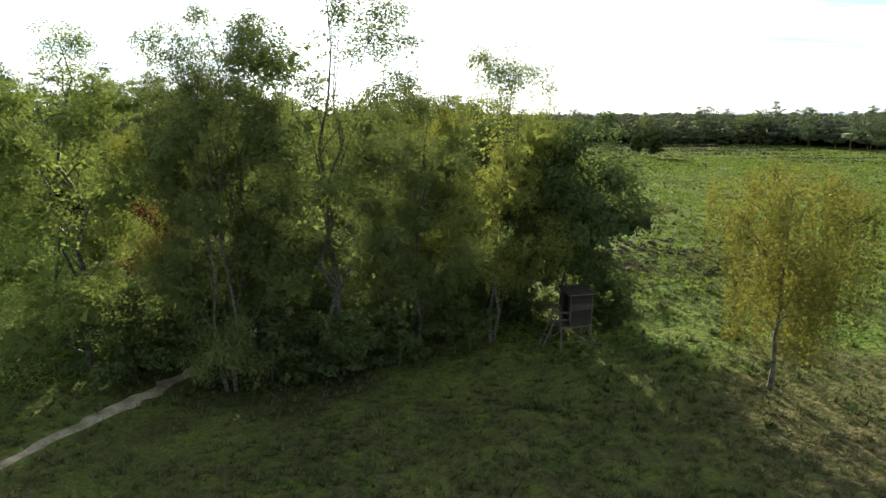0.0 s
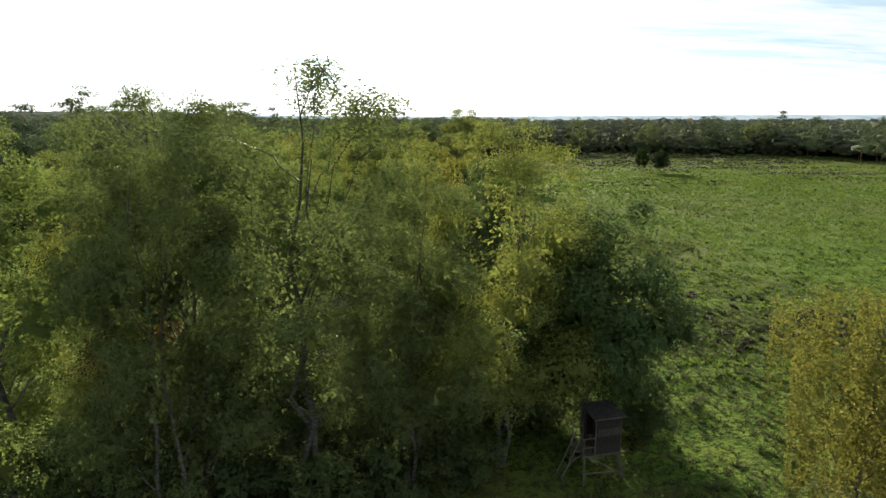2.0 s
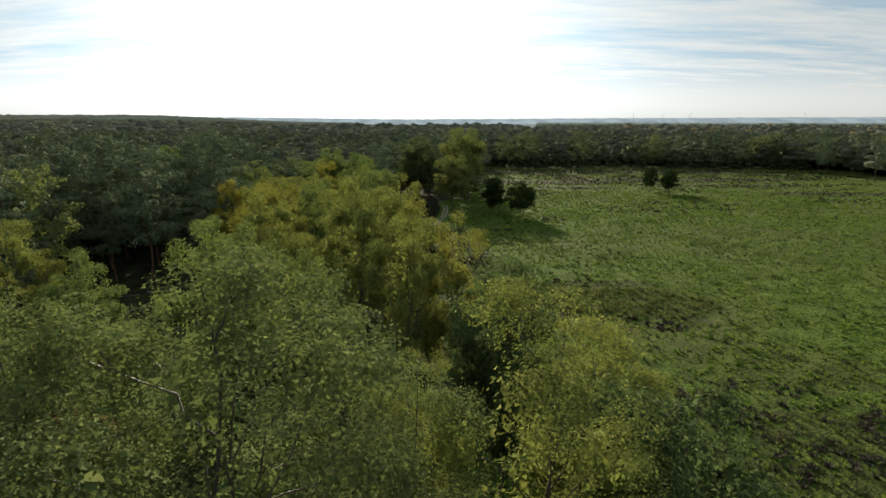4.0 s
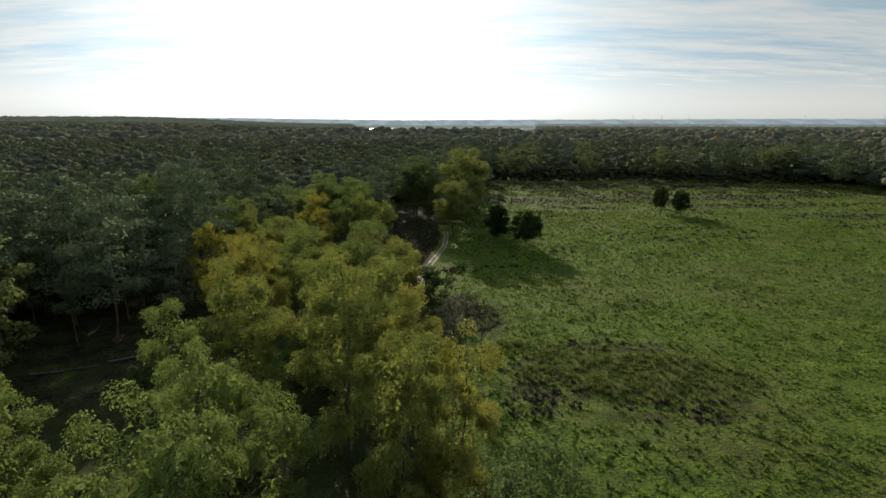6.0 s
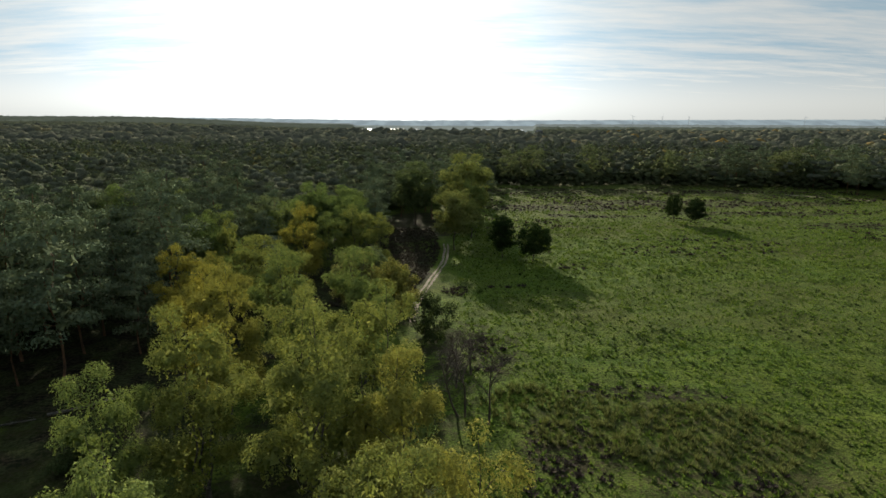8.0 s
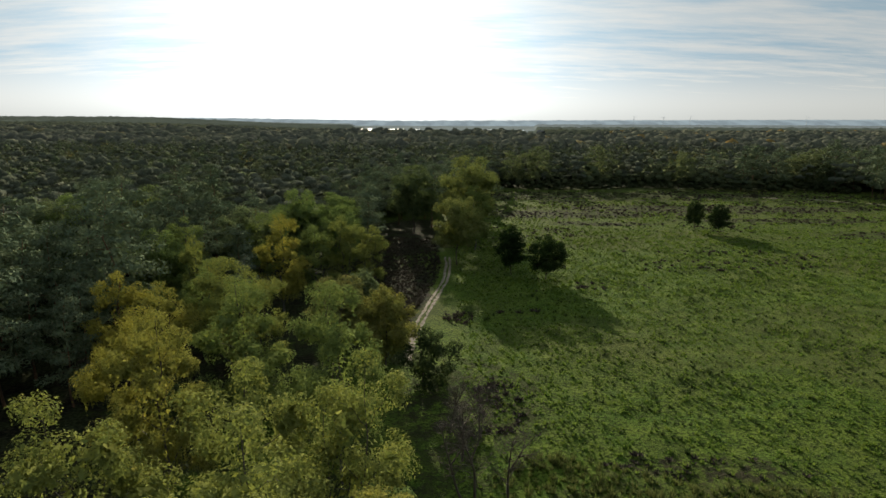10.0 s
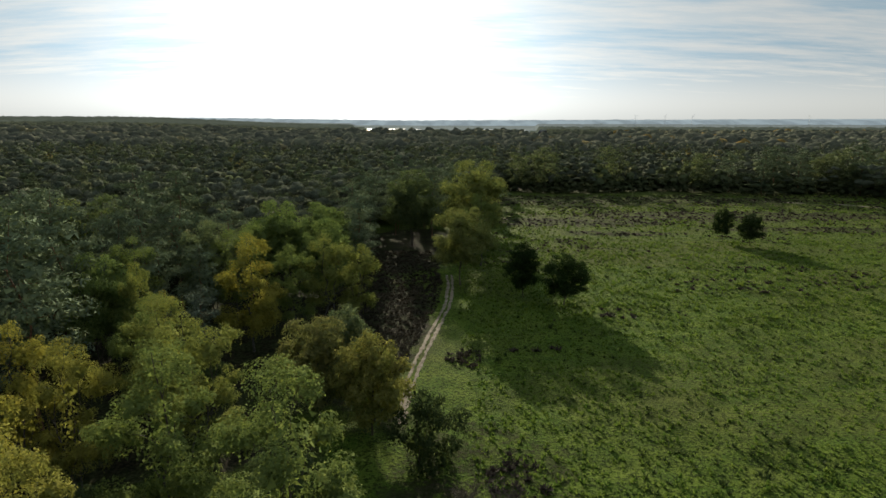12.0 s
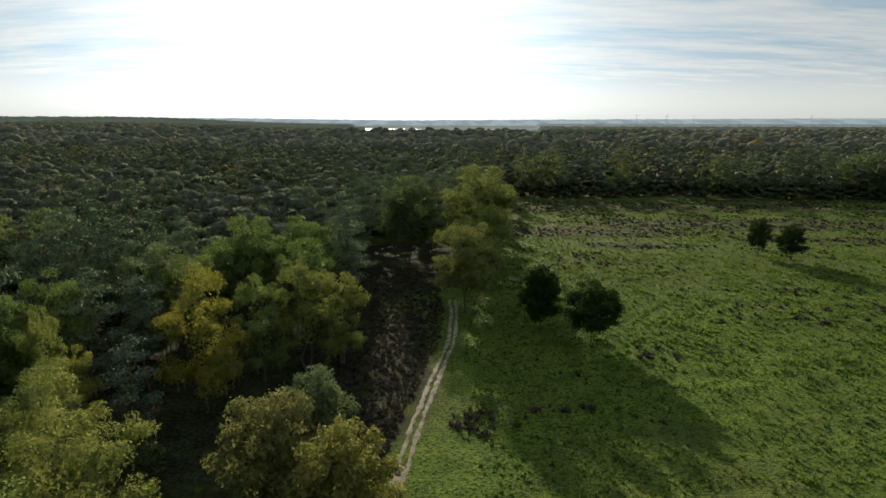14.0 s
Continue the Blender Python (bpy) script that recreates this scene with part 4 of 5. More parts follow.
def wood_mass(points, r):
    """The depth of the wood, one object for each tone of tree."""
    tones = (("pine_wood", WOOD_NEEDLE, (0.110, 0.126, 0.090), 0, 0.36, "dense dark pine wood"), ("pine_wood", WOOD_NEEDLE, (0.130, 0.144, 0.106), 0, 0.28, "dense grey-green pine wood"),
             ("mixed_wood", WOOD_LEAF, (0.128, 0.150, 0.080), 2, 0.18, "green broadleaved trees in the wood"), ("mixed_wood", WOOD_LEAF, (0.150, 0.162, 0.086), 2, 0.17, "olive broadleaved trees in the wood"),
             ("autumn_trees", WOOD_LEAF, (0.235, 0.190, 0.070), 2, 0.01, "golden autumn trees in the wood"))
    pick = r.choice(5, size=len(points), p=[t[4] for t in tones])
    for k, (name, mat, colour, first, _, label) in enumerate(tones):
        vs, ns, ts, count = [], [], [], 0
        for (x, y), p in zip(points, pick):
            if p != k:
                continue
            v, nor, t = RINGS[0 if y < 236 else 1 if y < 335 else 2][first + int(r.integers(0, 2))]
            a, h = r.uniform(0, 6.28), r.uniform(0.80, 1.08) * (0.80 + 0.42 * float(cloudy(x, y, 13.0, 4.0)))
            turn = np.array([[math.cos(a), math.sin(a), 0], [-math.sin(a), math.cos(a), 0], [0, 0, 1]])
            vs.append(v @ turn * np.array([1, 1, h]) + np.array([x, y, 0]))
            ns.append(nor @ turn)
            ts.append(t + count)
            count += len(v)
        ob = new(name, mesh_of(name, np.concatenate(vs), np.concatenate(ts), None, mat, normals=np.concatenate(ns)))
        ob.color = (*colour, 1)
        tagged(ob, label, "wood", kind="stuff")


wood_mass(mass, rng)


def edge_scrub(r):
    """Low bushes along the far edge of the meadow."""
    vs, ns, ts, count = [], [], [], 0
    for x in np.arange(10, 172, 1.7):
        y = 317.5 + 4 * math.sin(x * 0.09) - max(0.0, (x - 120) * 0.30) - r.uniform(0, 3)
        v, nor, t = RINGS[2][2 + int(r.integers(0, 2))]
        w, h = r.uniform(0.5, 0.95), r.uniform(0.25, 0.62)
        vs.append((v - np.array([0, 0, 2.0])) * np.array([w, w, h]) + np.array([x, y, 0]))
        ns.append(nor)
        ts.append(t + count)
        count += len(v)
    ob = new("edge_scrub", mesh_of("edge_scrub", np.concatenate(vs), np.concatenate(ts), None, WOOD_LEAF, normals=np.concatenate(ns)))
    ob.color = (0.090, 0.105, 0.055, 1)
    tagged(ob, "low olive bushes along the wood's edge", "shrubs", kind="stuff")


edge_scrub(np.random.default_rng(23))


# ---- a sheet added under the wood's crowns, so that the gaps don't go black ----
def gap_sheet():
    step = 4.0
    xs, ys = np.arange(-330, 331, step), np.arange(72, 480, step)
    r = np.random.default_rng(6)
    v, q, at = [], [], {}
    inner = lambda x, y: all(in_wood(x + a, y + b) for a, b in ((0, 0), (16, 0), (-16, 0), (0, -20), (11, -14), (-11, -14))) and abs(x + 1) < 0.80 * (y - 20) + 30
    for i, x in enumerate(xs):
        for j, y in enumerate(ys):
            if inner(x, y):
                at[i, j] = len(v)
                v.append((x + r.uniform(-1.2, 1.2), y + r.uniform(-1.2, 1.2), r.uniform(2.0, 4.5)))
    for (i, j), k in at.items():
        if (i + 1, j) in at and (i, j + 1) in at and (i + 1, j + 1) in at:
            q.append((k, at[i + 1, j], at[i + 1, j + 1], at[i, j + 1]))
    tagged(new("gap_sheet", mesh_of("gap_sheet", v, None, q, CANOPY)), "added undergrowth sheet filling the dark gaps in the wood", "undergrowth", kind="stuff")


gap_sheet()


# ---- the far wood: a closed canopy that rolls on to the horizon ----
def ease(a):
    a = np.clip(a, 0, 1)
    return a * a * (3 - 2 * a)


def land(slope, depth):
    """The ground climbs to a wooded hill in the west."""
    return 25.0 * ease((-slope - 0.16) / 0.34) * ease((depth - 550) / 1500)


def in_fields(x, y):
    return (np.sin(x * 0.0062 + 1.2) * np.sin(y * 0.0081 + 0.4) > 0.30) & (x > 110) & (y > 480)


def crown_lumps():
    """Crowns of the far wood, too distant to show leaves: uneven domes, each with its own tone."""
    bm = bmesh.new()
    bmesh.ops.create_icosphere(bm, subdivisions=2, radius=1.0)
    v0 = np.array([x.co[:] for x in bm.verts])
    t0 = np.array([[x.index for x in f.verts] for f in bm.faces])
    bm.free()
    t0 = t0[v0[t0][:, :, 2].max(axis=1) > -0.1]
    r = np.random.default_rng(44)
    vs, ts, count = [], [], 0
    for y0, y1, step in ((462, 720, 9.0), (720, 1010, 12.0)):
        for y in np.arange(y0, y1, step):
            for x in np.arange(-0.84 * y, 0.84 * y, step):
                px, py = x + r.uniform(-0.45, 0.45) * step, y + r.uniform(-0.45, 0.45) * step
                if in_fields(px, py):
                    continue
                size = step * r.uniform(0.42, 0.68)
                tall = 8.5 + 5.5 * float(cloudy(px, py, 30.0, 3.0)) + r.uniform(-1.2, 1.8) + float(land(px / py, py))
                v = v0 * (1 + r.uniform(-0.24, 0.24, (len(v0), 1))) * np.array([size, size, size * r.uniform(0.6, 0.95)])
                vs.append(v + np.array([px, py, tall - 2.0]))
                ts.append(t0 + count)
                count += len(v0)
    tagged(new("far_crowns", mesh_of("far_crowns", np.concatenate(vs), np.concatenate(ts), None, FAR_CROWN, True)), "crowns of the dark mixed forest reaching far off", "wood", kind="stuff")


def far_canopy():
    depth = 330 * (4600 / 330) ** np.linspace(0, 1, 170)
    slope = np.linspace(-1.05, 1.05, 420)
    D, S2 = np.meshgrid(depth, slope, indexing="ij")
    X, Y = D * S2, D + 30
    r = np.random.default_rng(5)
    low = D < 960
    Z = np.where(low, 7.5, 12.2) + r.normal(size=X.shape) * np.where(low, 0.6, 1.5) + 1.2 * np.sin(Y * 0.021 + X * 0.006) + land(S2, D)
    Z = np.where(in_fields(X, Y) & (Y < 1300), 0.4, Z)
    # low shore land round the lake
    bay = (Y > 1010) & (S2 > -0.16 + 0.02 * np.sin(Y * 0.01)) & (S2 < 0.15)
    Z = np.where(bay, 1.2 + 0.6 * r.uniform(size=X.shape), Z)
    lake = np.zeros(X.shape, bool)
    for a, b, near in ((-0.050, -0.036, 1060), (-0.123, -0.112, 1500), (-0.108, -0.058, 1950), (0.053, 0.080, 1800), (0.092, 0.098, 1280), (0.124, 0.131, 1230)):
        lake |= (Y > near) & (Y < 2350) & (S2 > a) & (S2 < b)
    Z = np.where(lake, -2.0, Z)
    Z[0] = -1
    ni, nj = X.shape
    i, j = np.meshgrid(np.arange(ni - 1), np.arange(nj - 1), indexing="ij")
    k = (i * nj + j).ravel()
    q = np.stack([k, k + 1, k + nj + 1, k + nj], 1)
    v, yk, sk = np.stack([X.ravel(), Y.ravel(), Z.ravel()], 1), Y.ravel()[k], S2.ravel()[k]
    hill = ((sk < -0.125) & (yk < 2900)) | ((sk > 0.135) & (yk < 1900))
    near = (yk > 440) & (yk < 1300) & ~((yk > 1010) & (np.abs(sk) < 0.16))
    tagged(new("far_wood", mesh_of("far_wood", v, None, q[near], CANOPY, True)), "endless dark forest canopy", "wood", kind="stuff")
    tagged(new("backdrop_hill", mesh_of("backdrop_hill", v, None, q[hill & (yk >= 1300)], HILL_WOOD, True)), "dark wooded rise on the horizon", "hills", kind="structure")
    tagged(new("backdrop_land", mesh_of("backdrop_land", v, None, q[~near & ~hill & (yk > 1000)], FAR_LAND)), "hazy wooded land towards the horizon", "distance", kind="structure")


crown_lumps()
far_canopy()


# ---- lake, hills and turbines on the horizon ----
def lake():
    r = np.random.default_rng(9)
    ys = np.linspace(1005, 2340, 60)
    v, q = [], []
    for y in ys:
        c, w = 20 + 30 * math.sin(y * 0.01), 285 - 20 * math.sin(y * 0.03) + r.uniform(-12, 12)
        v += [(c - w, y, 0.6), (c + w, y, 0.6)]
    for i in range(len(ys) - 1):
        q.append((2 * i, 2 * i + 1, 2 * i + 3, 2 * i + 2))
    tagged(new("lake", mesh_of("lake", v, None, q, WATER)), "distant lake glittering in the low sun", "lake", kind="structure")


def ridge(name, distance, x0, x1, profile, mat, label, depth=500):
    """A long low hill with a wooded crest."""
    r = np.random.default_rng(int(distance))
    xs = np.linspace(x0, x1, 260)
    top = np.interp(xs, [p[0] for p in profile], [p[1] for p in profile]) + r.normal(size=260) * 0.9
    rows = [np.stack([xs, np.full(260, distance + f * depth), top * g + (g == 0) * -5], 1) for f, g in ((0.0, 0.0), (0.25, 0.75), (0.5, 1.0), (1.0, 0.0))]
    i = np.arange(259)
    q = np.concatenate([np.stack([j * 260 + i, j * 260 + i + 1, (j + 1) * 260 + i + 1, (j + 1) * 260 + i], 1) for j in range(3)])
    tagged(new(name, mesh_of(name, np.concatenate(rows), None, q, mat, True)), label, "hills", kind="structure")


lake()
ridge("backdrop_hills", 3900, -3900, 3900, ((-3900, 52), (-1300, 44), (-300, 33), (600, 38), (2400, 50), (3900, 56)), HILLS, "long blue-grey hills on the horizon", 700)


def turbine(x, y, turn):
    root = tagged(new("wind_turbine"), "distant white three-bladed wind turbine", "turbine", "wind turbines")
    root.matrix_basis = pose(x, y, 12) @ Matrix.Scale(0.55, 4)
    tower, nacelle = Shape(), Shape()
    tower.tube([(0, 0, 0), (0, 0, 45), (0, 0, 88)], [2.2, 1.8, 1.2], 8)
    nacelle.tube([(0, -3, 89), (0, 0, 89.3), (0, 5, 89)], [1.2, 1.8, 1.2], 6)
    part("tower", tower.mesh("tower", WHITE_PAINT, True), root)
    part("nacelle", nacelle.mesh("nacelle", WHITE_PAINT, True), root)
    for k in range(3):
        a = turn + k * 2 * math.pi / 3
        blade = Shape()
        blade.tube([(0, -3.5, 89), (math.cos(a) * 10, -3.5, 89 + math.sin(a) * 10), (math.cos(a) * 36, -3.5, 89 + math.sin(a) * 36)], [0.7, 1.3, 0.25], 5)
        part("blade", blade.mesh("blade", WHITE_PAINT), root)


for x, y, a in ((1190, 3900, 0.3), (1390, 3950, 1.1), (1530, 3880, 0.7), (2260, 3900, 0.1), (2760, 3900, 0.9)):
    turbine(x, y, a)


# ---- hunting hide under the oak ----
def box_part(name, size, m, mat, parent, bevel=0.012, label=""):
    bm = bmesh.new()
    bmesh.ops.create_cube(bm, size=1.0, matrix=Matrix.Diagonal((*size, 1)))
    bmesh.ops.bevel(bm, geom=bm.edges[:], offset=min(bevel, min(size) * 0.3), segments=1, affect="EDGES")
    ob = part(name, bm_mesh(name, bm, mat), parent, label)
    ob.matrix_basis = m
    return ob


def pole_part(name, a, b, radius, mat, parent):
    s = Shape()
    a, b = np.array(a, float), np.array(b, float)
    t = np.linspace(0, 1, 5)[:, None]
    bend = np.sin(t * np.pi) * np.array([0.02, 0.015, 0.0])
    s.tube(a + (b - a) * t + bend, np.linspace(radius, radius * 0.82, 5), 7)
    return part(name, s.mesh(name, mat, True), parent)


def hunting_hide(m):
    hide = tagged(new("hunting_hide"), "small dark wooden hunting hide on pole legs with a ladder", "hunting hide")
    hide.matrix_basis = m
    z = 1.34
    for sx, sy in ((-1.15, -0.6), (0.62, -0.6), (-1.15, 0.6), (0.62, 0.6)):
        pole_part("leg", (sx * 1.0 + (0.28 if sx > 0 else -0.1), sy * 1.35, -0.2), (sx, sy, z + 0.05), 0.065, POLE_WOOD, hide)
    pole_part("brace", (0.86, -0.78, 0.25), (-1.15, -0.62, 1.45), 0.04, POLE_WOOD, hide)
    pole_part("brace", (0.86, -0.78, 0.3), (0.70, 0.66, 1.4), 0.04, POLE_WOOD, hide)
    pole_part("brace", (-1.2, 0.7, 0.35), (0.66, 0.62, 1.45), 0.04, POLE_WOOD, hide)
    pole_part("crossbar", (-1.25, -0.72, 0.55), (0.95, -0.76, 0.45), 0.04, POLE_WOOD, hide)
    for sy in (-0.6, 0.0, 0.6):
        pole_part("beam", (-1.3, sy, z), (0.85, sy, z), 0.055, POLE_WOOD, hide)
    for i in range(13):
        box_part("floor_plank", (0.15, 1.34, 0.03), pose(-1.17 + i * 0.158, 0, z + 0.07), OLD_WOOD, hide)
    zc = z + 0.085
    # boarded cabin with a low front opening
    for i in range(9):
        x = -0.52 + i * 0.145
        high = 1.86 - 0.02 * (i % 3)
        box_part("front_board", (0.138, 0.024, 0.92), pose(x, -0.62, zc + 0.46), DARK_BOARD, hide)
        box_part("front_board", (0.138, 0.024, 0.46), pose(x, -0.62, zc + 1.56), DARK_BOARD, hide)
        box_part("back_board", (0.138, 0.024, high), pose(x, 0.62, zc + high / 2), DARK_BOARD, hide)
    for i in range(8):
        y = -0.53 + i * 0.15
        box_part("side_board", (0.024, 0.143, 1.84), pose(0.73, y, zc + 0.92), DARK_BOARD, hide)
        if i not in (2, 3, 4, 5):
            box_part("side_board", (0.024, 0.143, 1.84), pose(-0.62, y, zc + 0.92), DARK_BOARD, hide)
    for sx in (-0.6, 0.71):
        for sy in (-0.58, 0.58):
            box_part("corner_post", (0.07, 0.07, 1.86), pose(sx, sy, zc + 0.93), OLD_WOOD, hide)
    box_part("window_shutter", (1.2, 0.02, 0.40), pose(0.05, -0.66, zc + 1.13, 0, 0, 0), SHUTTER_WOOD, hide, label="dull grey weathered shutter board")
    box_part("bench", (1.1, 0.3, 0.035), pose(0.05, 0.35, zc + 0.45), OLD_WOOD, hide)
    roof = box_part("roof", (1.72, 1.62, 0.045), pose(0.05, 0, zc + 1.94, 6, 0, 0), FELT, hide, label="flat dark roofing-felt roof")
    box_part("roof_batten", (1.74, 0.05, 0.05), pose(0.0, -0.79, 0.03), OLD_WOOD, roof)
    # porch rail and ladder
    for sy in (-0.6, 0.6):
        pole_part("rail_post", (-1.22, sy, z), (-1.22, sy, z + 0.98), 0.04, POLE_WOOD, hide)
    for h in (0.5, 0.95):
        pole_part("rail", (-1.28, -0.62, z + h), (-0.6, -0.62, z + h), 0.035, POLE_WOOD, hide)
        pole_part("rail", (-1.28, 0.62, z + h), (-0.6, 0.62, z + h), 0.035, POLE_WOOD, hide)
    ladder = part("ladder", None, hide)
    for sy in (-0.28, 0.28):
        pole_part("stile", (-2.25, sy, -0.1), (-1.18, sy, z + 0.95), 0.045, POLE_WOOD, ladder)
    for i in range(6):
        t = 0.12 + i * 0.125
        pole_part("rung", (-2.25 + 1.07 * t, -0.33, -0.1 + (z + 1.05) * t), (-2.25 + 1.07 * t, 0.33, -0.1 + (z + 1.05) * t), 0.028, POLE_WOOD, ladder)


hunting_hide(pose(7.75, 34.1, ground_z(7.75, 34.1), 0, 0, 14))


# ---- fallen birch in the dark clearing ----
def fallen_trunk(points, radius, seed):
    r = np.random.default_rng(seed)
    s = Shape()
    pts = np.array([(x, y, ground_z(x, y) + radius + 0.12) for x, y in points])
    s.tube(pts, np.linspace(radius, radius * 0.45, len(pts)), 7)
    for i in range(5):
        k = 1 + i % (len(pts) - 1)
        a = r.uniform(0, 6.28)
        s.tube(limb_line(r, pts[k], np.array([math.cos(a), math.sin(a), 0.7]) / 1.22, 0.9, 3), np.linspace(0.035, 0.008, 4), 4)
    tagged(new("fallen_trunk", s.mesh("fallen_trunk", BIRCH_BARK, True)), "fallen pale birch trunk lying in the clearing", "fallen trunk")


fallen_trunk([(-45, 89.2), (-42.4, 90.1), (-40.2, 91.0), (-38.8, 91.6)], 0.14, 1)
fallen_trunk([(-38.2, 92.4), (-36.2, 93.6), (-34.0, 95.6), (-32.4, 96.4)], 0.16, 2)


# ---- grass, tussocks, heather and rushes ----
def tufts(points, blades, height, width, spread, r):
    """Blades that fan out from each point."""
    n = len(points)
    base = np.repeat(points, blades, axis=0)
    s = np.repeat(r.uniform(0.55, 1.35, n), blades)[:, None]
    a = r.uniform(0, 2 * np.pi, n * blades)
    out = np.stack([np.cos(a), np.sin(a), np.zeros_like(a)], 1)
    side = np.stack([-out[:, 1], out[:, 0], out[:, 2]], 1)
    root = base + out * s * spread * 0.35 * r.uniform(0, 1, (n * blades, 1))
    tip = root + out * s * spread * r.uniform(0.3, 1.0, (n * blades, 1)) + np.array([0, 0, 1.0]) * s * height * r.uniform(0.6, 1.1, (n * blades, 1))
    v = np.stack([root - side * s * width * 0.5, root + side * s * width * 0.5, tip], 1)
    return v.reshape(-1, 3)


def patchy(x, y, scale, seed):
    """Soft random patches between 0 and 1."""
    return 0.65 * cloudy(x, y, 2.2 / scale, seed) + 0.35 * cloudy(x, y, 0.8 / scale, seed + 4)


def scatter(n, x0, x1, y0, y1, r, near=1.0):
    x = r.uniform(x0, x1, n)
    y = y0 + (y1 - y0) * r.uniform(0, 1, n) ** near
    return x, y


def inside(x, y, ellipses):
    m = np.zeros(len(x), bool)
    for cx, cy, rx, ry in ellipses:
        m |= ((x - cx) / rx) ** 2 + ((y - cy) / ry) ** 2 < 0.7 + 0.5 * patchy(x, y, 0.35, cx)
    return m


def stuff(name, v, mat, label, category):
    tagged(new(name, mesh_of(name, v, np.arange(len(v)).reshape(-1, 3), None, mat)), label, category, kind="stuff")


def on_ground(x, y, lift=-0.02):
    return np.stack([x, y, humps(x, y) + lift], 1)


TRACK_AT = lambda y: np.interp(y, TRACK[:, 1], TRACK[:, 0])
MOOR = ((11, 87.5, 4.5, 3.5), (26.8, 97.7, 4, 1.5), (20, 98.2, 3.5, 1.6), (15.4, 99.3, 2.6, 1.3), (9.5, 81.5, 4, 3), (24, 81, 6, 2.5), (24, 58, 14, 8), (3, 110, 5, 8))
HEATH = ((34, 240, 30, 7), (92, 252, 56, 8), (44, 222, 18, 3.5), (100, 228, 34, 4), (120, 205, 26, 5), (60, 290, 90, 10))
DRY = ((24, 27, 13, 9), (22, 84, 16, 11))
r = np.random.default_rng(17)
x, y = scatter(52000, 2, 105, 20, 215, r, 1.25)
x = np.where(y < 45, x * 0.6 + 2, x)
keep = (patchy(x, y, 0.55, 2.0) > r.uniform(0.1, 0.75, len(x))) & (x > TRACK_AT(y) + 1.3) & (x < 0.78 * (y + 14) + 8) & (y > 40 + 6 * cloudy(x, y, 5.0, 3.0)) & ((y > 48) | (r.uniform(size=len(x)) < (x - 2) / 14))
stuff("meadow_grass", tufts(on_ground(x[keep], y[keep]), 6, 0.25, 0.20, 0.26, r), GRASS, "short green meadow grass in tufts", "grass")
x, y = scatter(15000, 8, 165, 150, 305, r)
keep = (patchy(x, y, 0.3, 2.6) > r.uniform(0.2, 0.8, len(x))) & (x < 0.78 * (y + 14)) & ~inside(x, y, HEATH)
stuff("far_meadow_grass", tufts(on_ground(x[keep], y[keep]), 6, 0.40, 0.40, 0.5, r), GRASS, "rough green grass on the far meadow", "grass")
x, y = scatter(24000, -30, 40, 10, 60, r)
keep = (patchy(x, y, 0.4, 5.0) > r.uniform(0.05, 0.6, len(x))) & (np.abs(x - TRACK_AT(y)) > r.uniform(0.4, 1.0, len(x)))
stuff("dry_grass", tufts(on_ground(x[keep], y[keep]), 9, 0.24, 0.06, 0.30, r), STRAW, "dry straw-coloured grass in front of the copse", "grass")
x, y = scatter(60000, 3, 60, 45, 115, r)
keep = inside(x, y, ((9, 96, 5.5, 4.5), (23, 89, 11, 6.5), (14, 92, 9, 6))) & (r.uniform(size=len(x)) < 0.13)
stuff("grass_tussocks", tufts(on_ground(x[keep], y[keep]), 26, 0.52, 0.075, 0.42, r), TUSSOCK, "olive-brown moor-grass tussocks with dry tips", "grass")
x, y = scatter(30000, 3, 60, 45, 122, r)
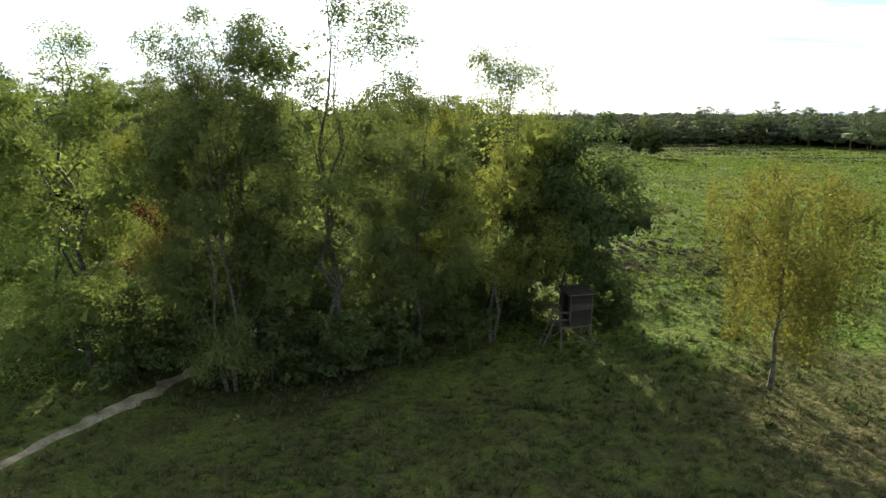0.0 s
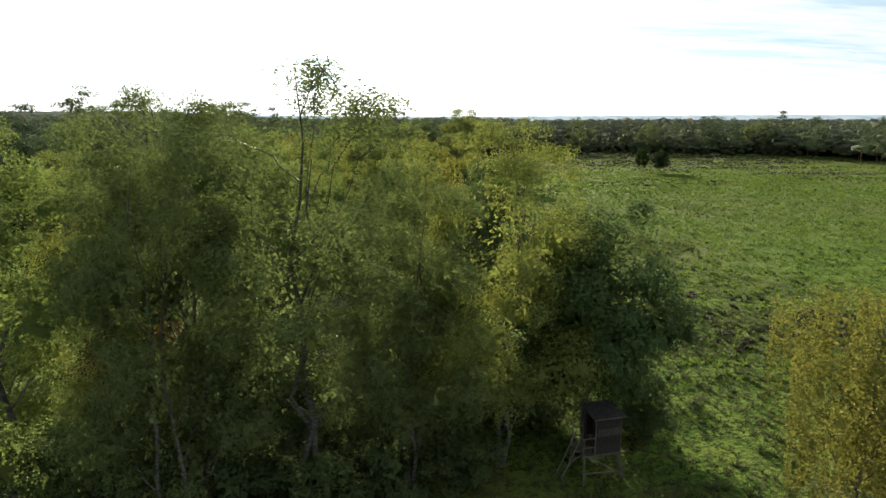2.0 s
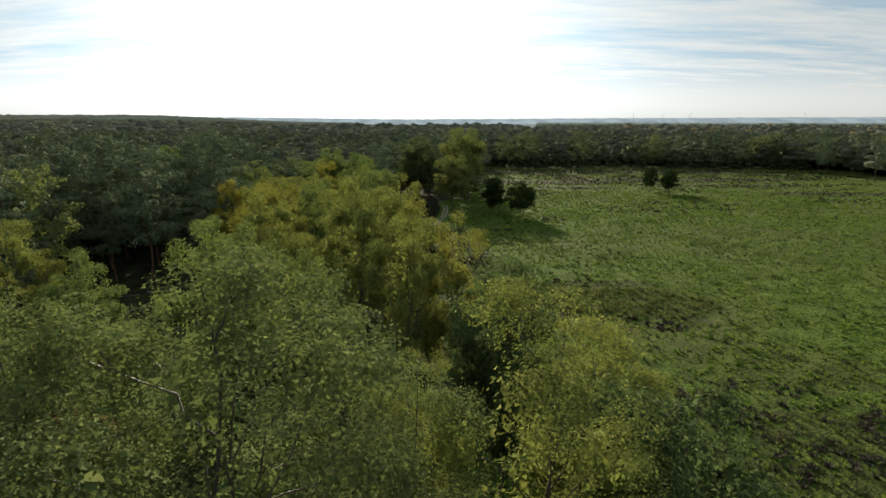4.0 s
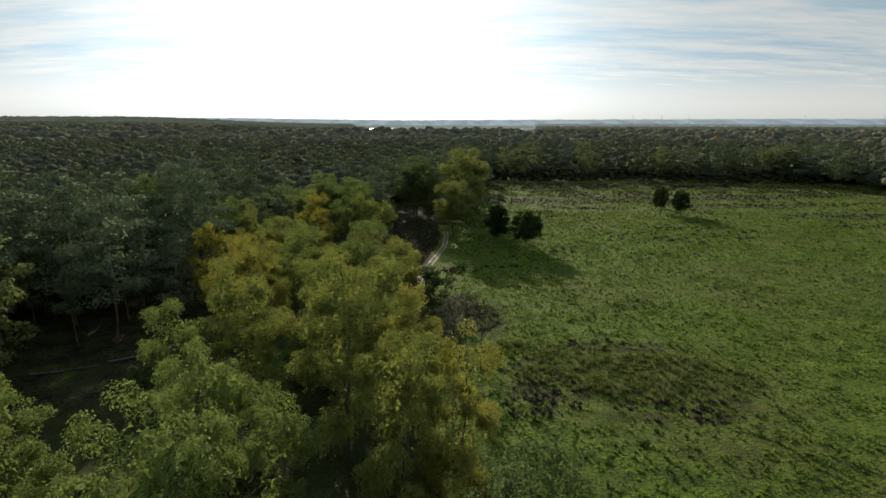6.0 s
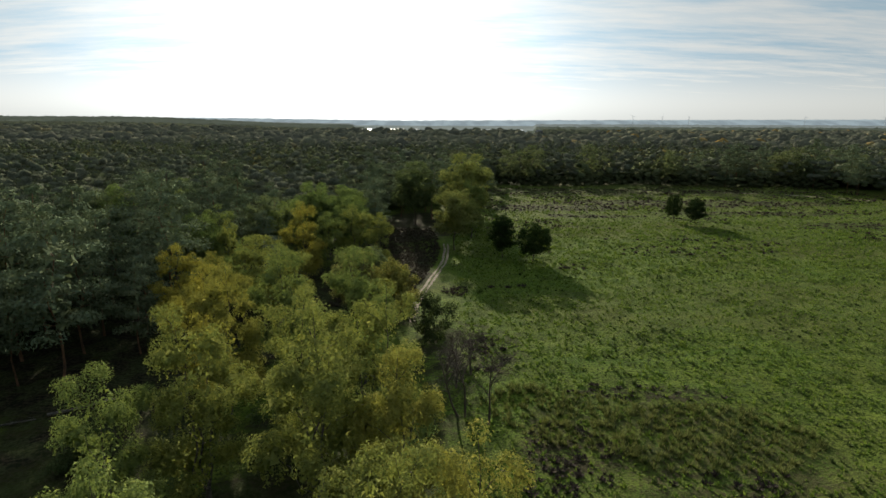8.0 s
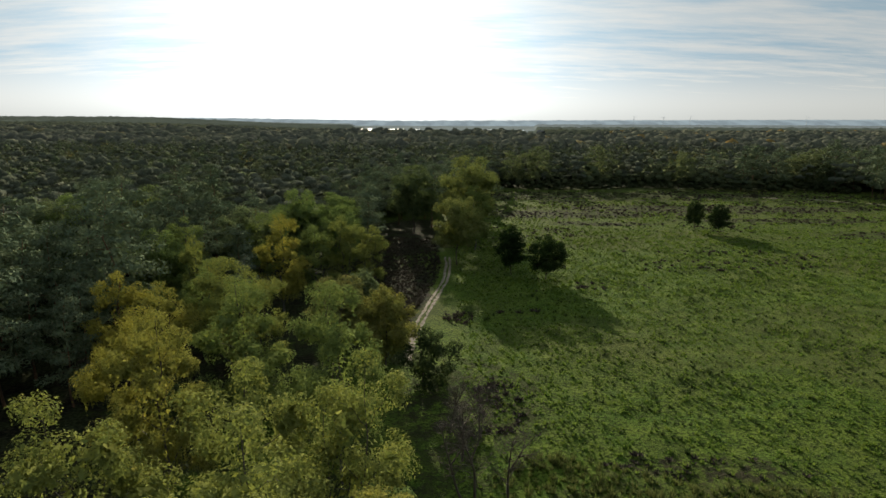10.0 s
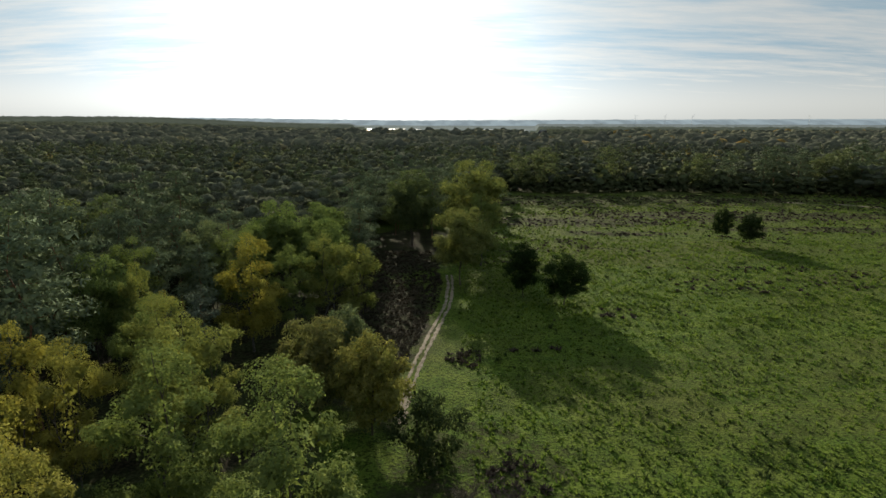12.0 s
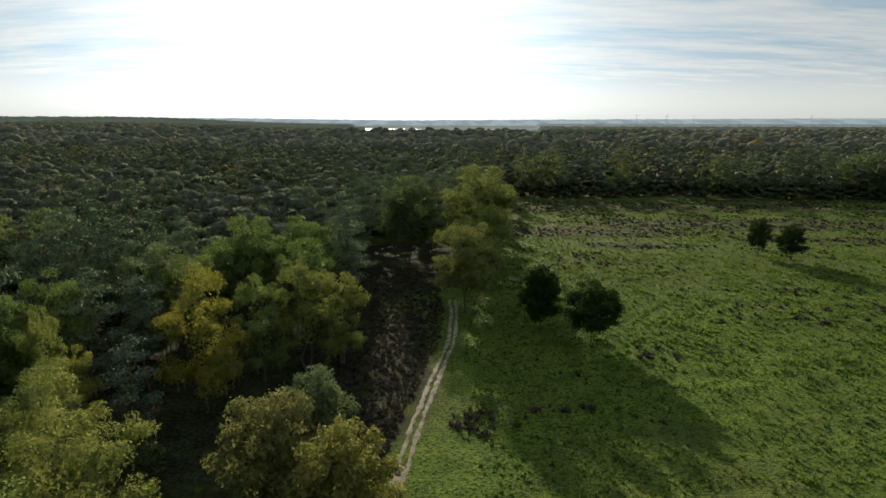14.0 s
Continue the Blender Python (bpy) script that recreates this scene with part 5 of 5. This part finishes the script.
keep = inside(x, y, MOOR) & (r.uniform(size=len(x)) < 0.4) & (patchy(x, y, 1.1, 8.0) > 0.5)
stuff("heather", tufts(on_ground(x[keep], y[keep]), 14, 0.24, 0.20, 0.40, r), HEATHER, "dark brown heather patches", "heather")


# streaks of heather bushes over the far half of the meadow
x, y = scatter(26000, 8, 170, 45, 308, r)
band = 1.6 * cloudy(x / 3.0, y, 5.5, 2.0) - 0.35 + 0.5 * (cloudy(x, y, 2.0, 7.0) - 0.5)
keep = ((inside(x, y, HEATH) & (cloudy(x / 2.5, y, 3.0, 5.0) > 0.36)) | (band > 0.72 - np.clip((y - 205) / 250, 0, 0.4) + np.clip((205 - y) / 120, 0, 0.6))) & (x < 0.78 * (y + 10)) & (r.uniform(size=len(x)) < 0.55)
stuff("heather_bushes", tufts(on_ground(x[keep], y[keep]), 18, 0.36, 0.26, 0.55, r), HEATHER, "low dark heather bushes in streaks over the meadow", "heather")
x, y = scatter(1500, 6, 170, 40, 290, r)
keep = (x < 0.78 * (y + 10)) & (patchy(x, y, 0.21, 3.0) > r.uniform(0.45, 0.9, len(x)))
stuff("rush_clumps", tufts(on_ground(x[keep], y[keep]), 34, 0.42, 0.11, 0.42, r), RUSH, "dark green rush clumps dotted over the meadow", "rushes")
x, y = scatter(9000, 2, 150, 24, 240, r, 1.2)
keep = (x > TRACK_AT(y) + 1.4) & (x < 0.78 * (y + 10)) & (patchy(x, y, 0.16, 6.0) > r.uniform(0.25, 0.75, len(x)))
stuff("sedge_tufts", tufts(on_ground(x[keep], y[keep]), 11, 0.30, 0.15, 0.34, r), RUSH, "small dark sedge tufts all over the meadow", "grass")
x, y = scatter(5200, -18, 4.0, 128, 200, r)
keep = (x < TRACK_AT(y) - 1.6) | (inside(x, y, ((2.0, 137.5, 2.6, 3.2),)) & (x > TRACK_AT(y) + 1.5))
stuff("shaded_heather", tufts(on_ground(x[keep], y[keep]), 14, 0.32, 0.16, 0.45, r), BROWN_HEATHER, "faded brown heather beside the track", "heather")
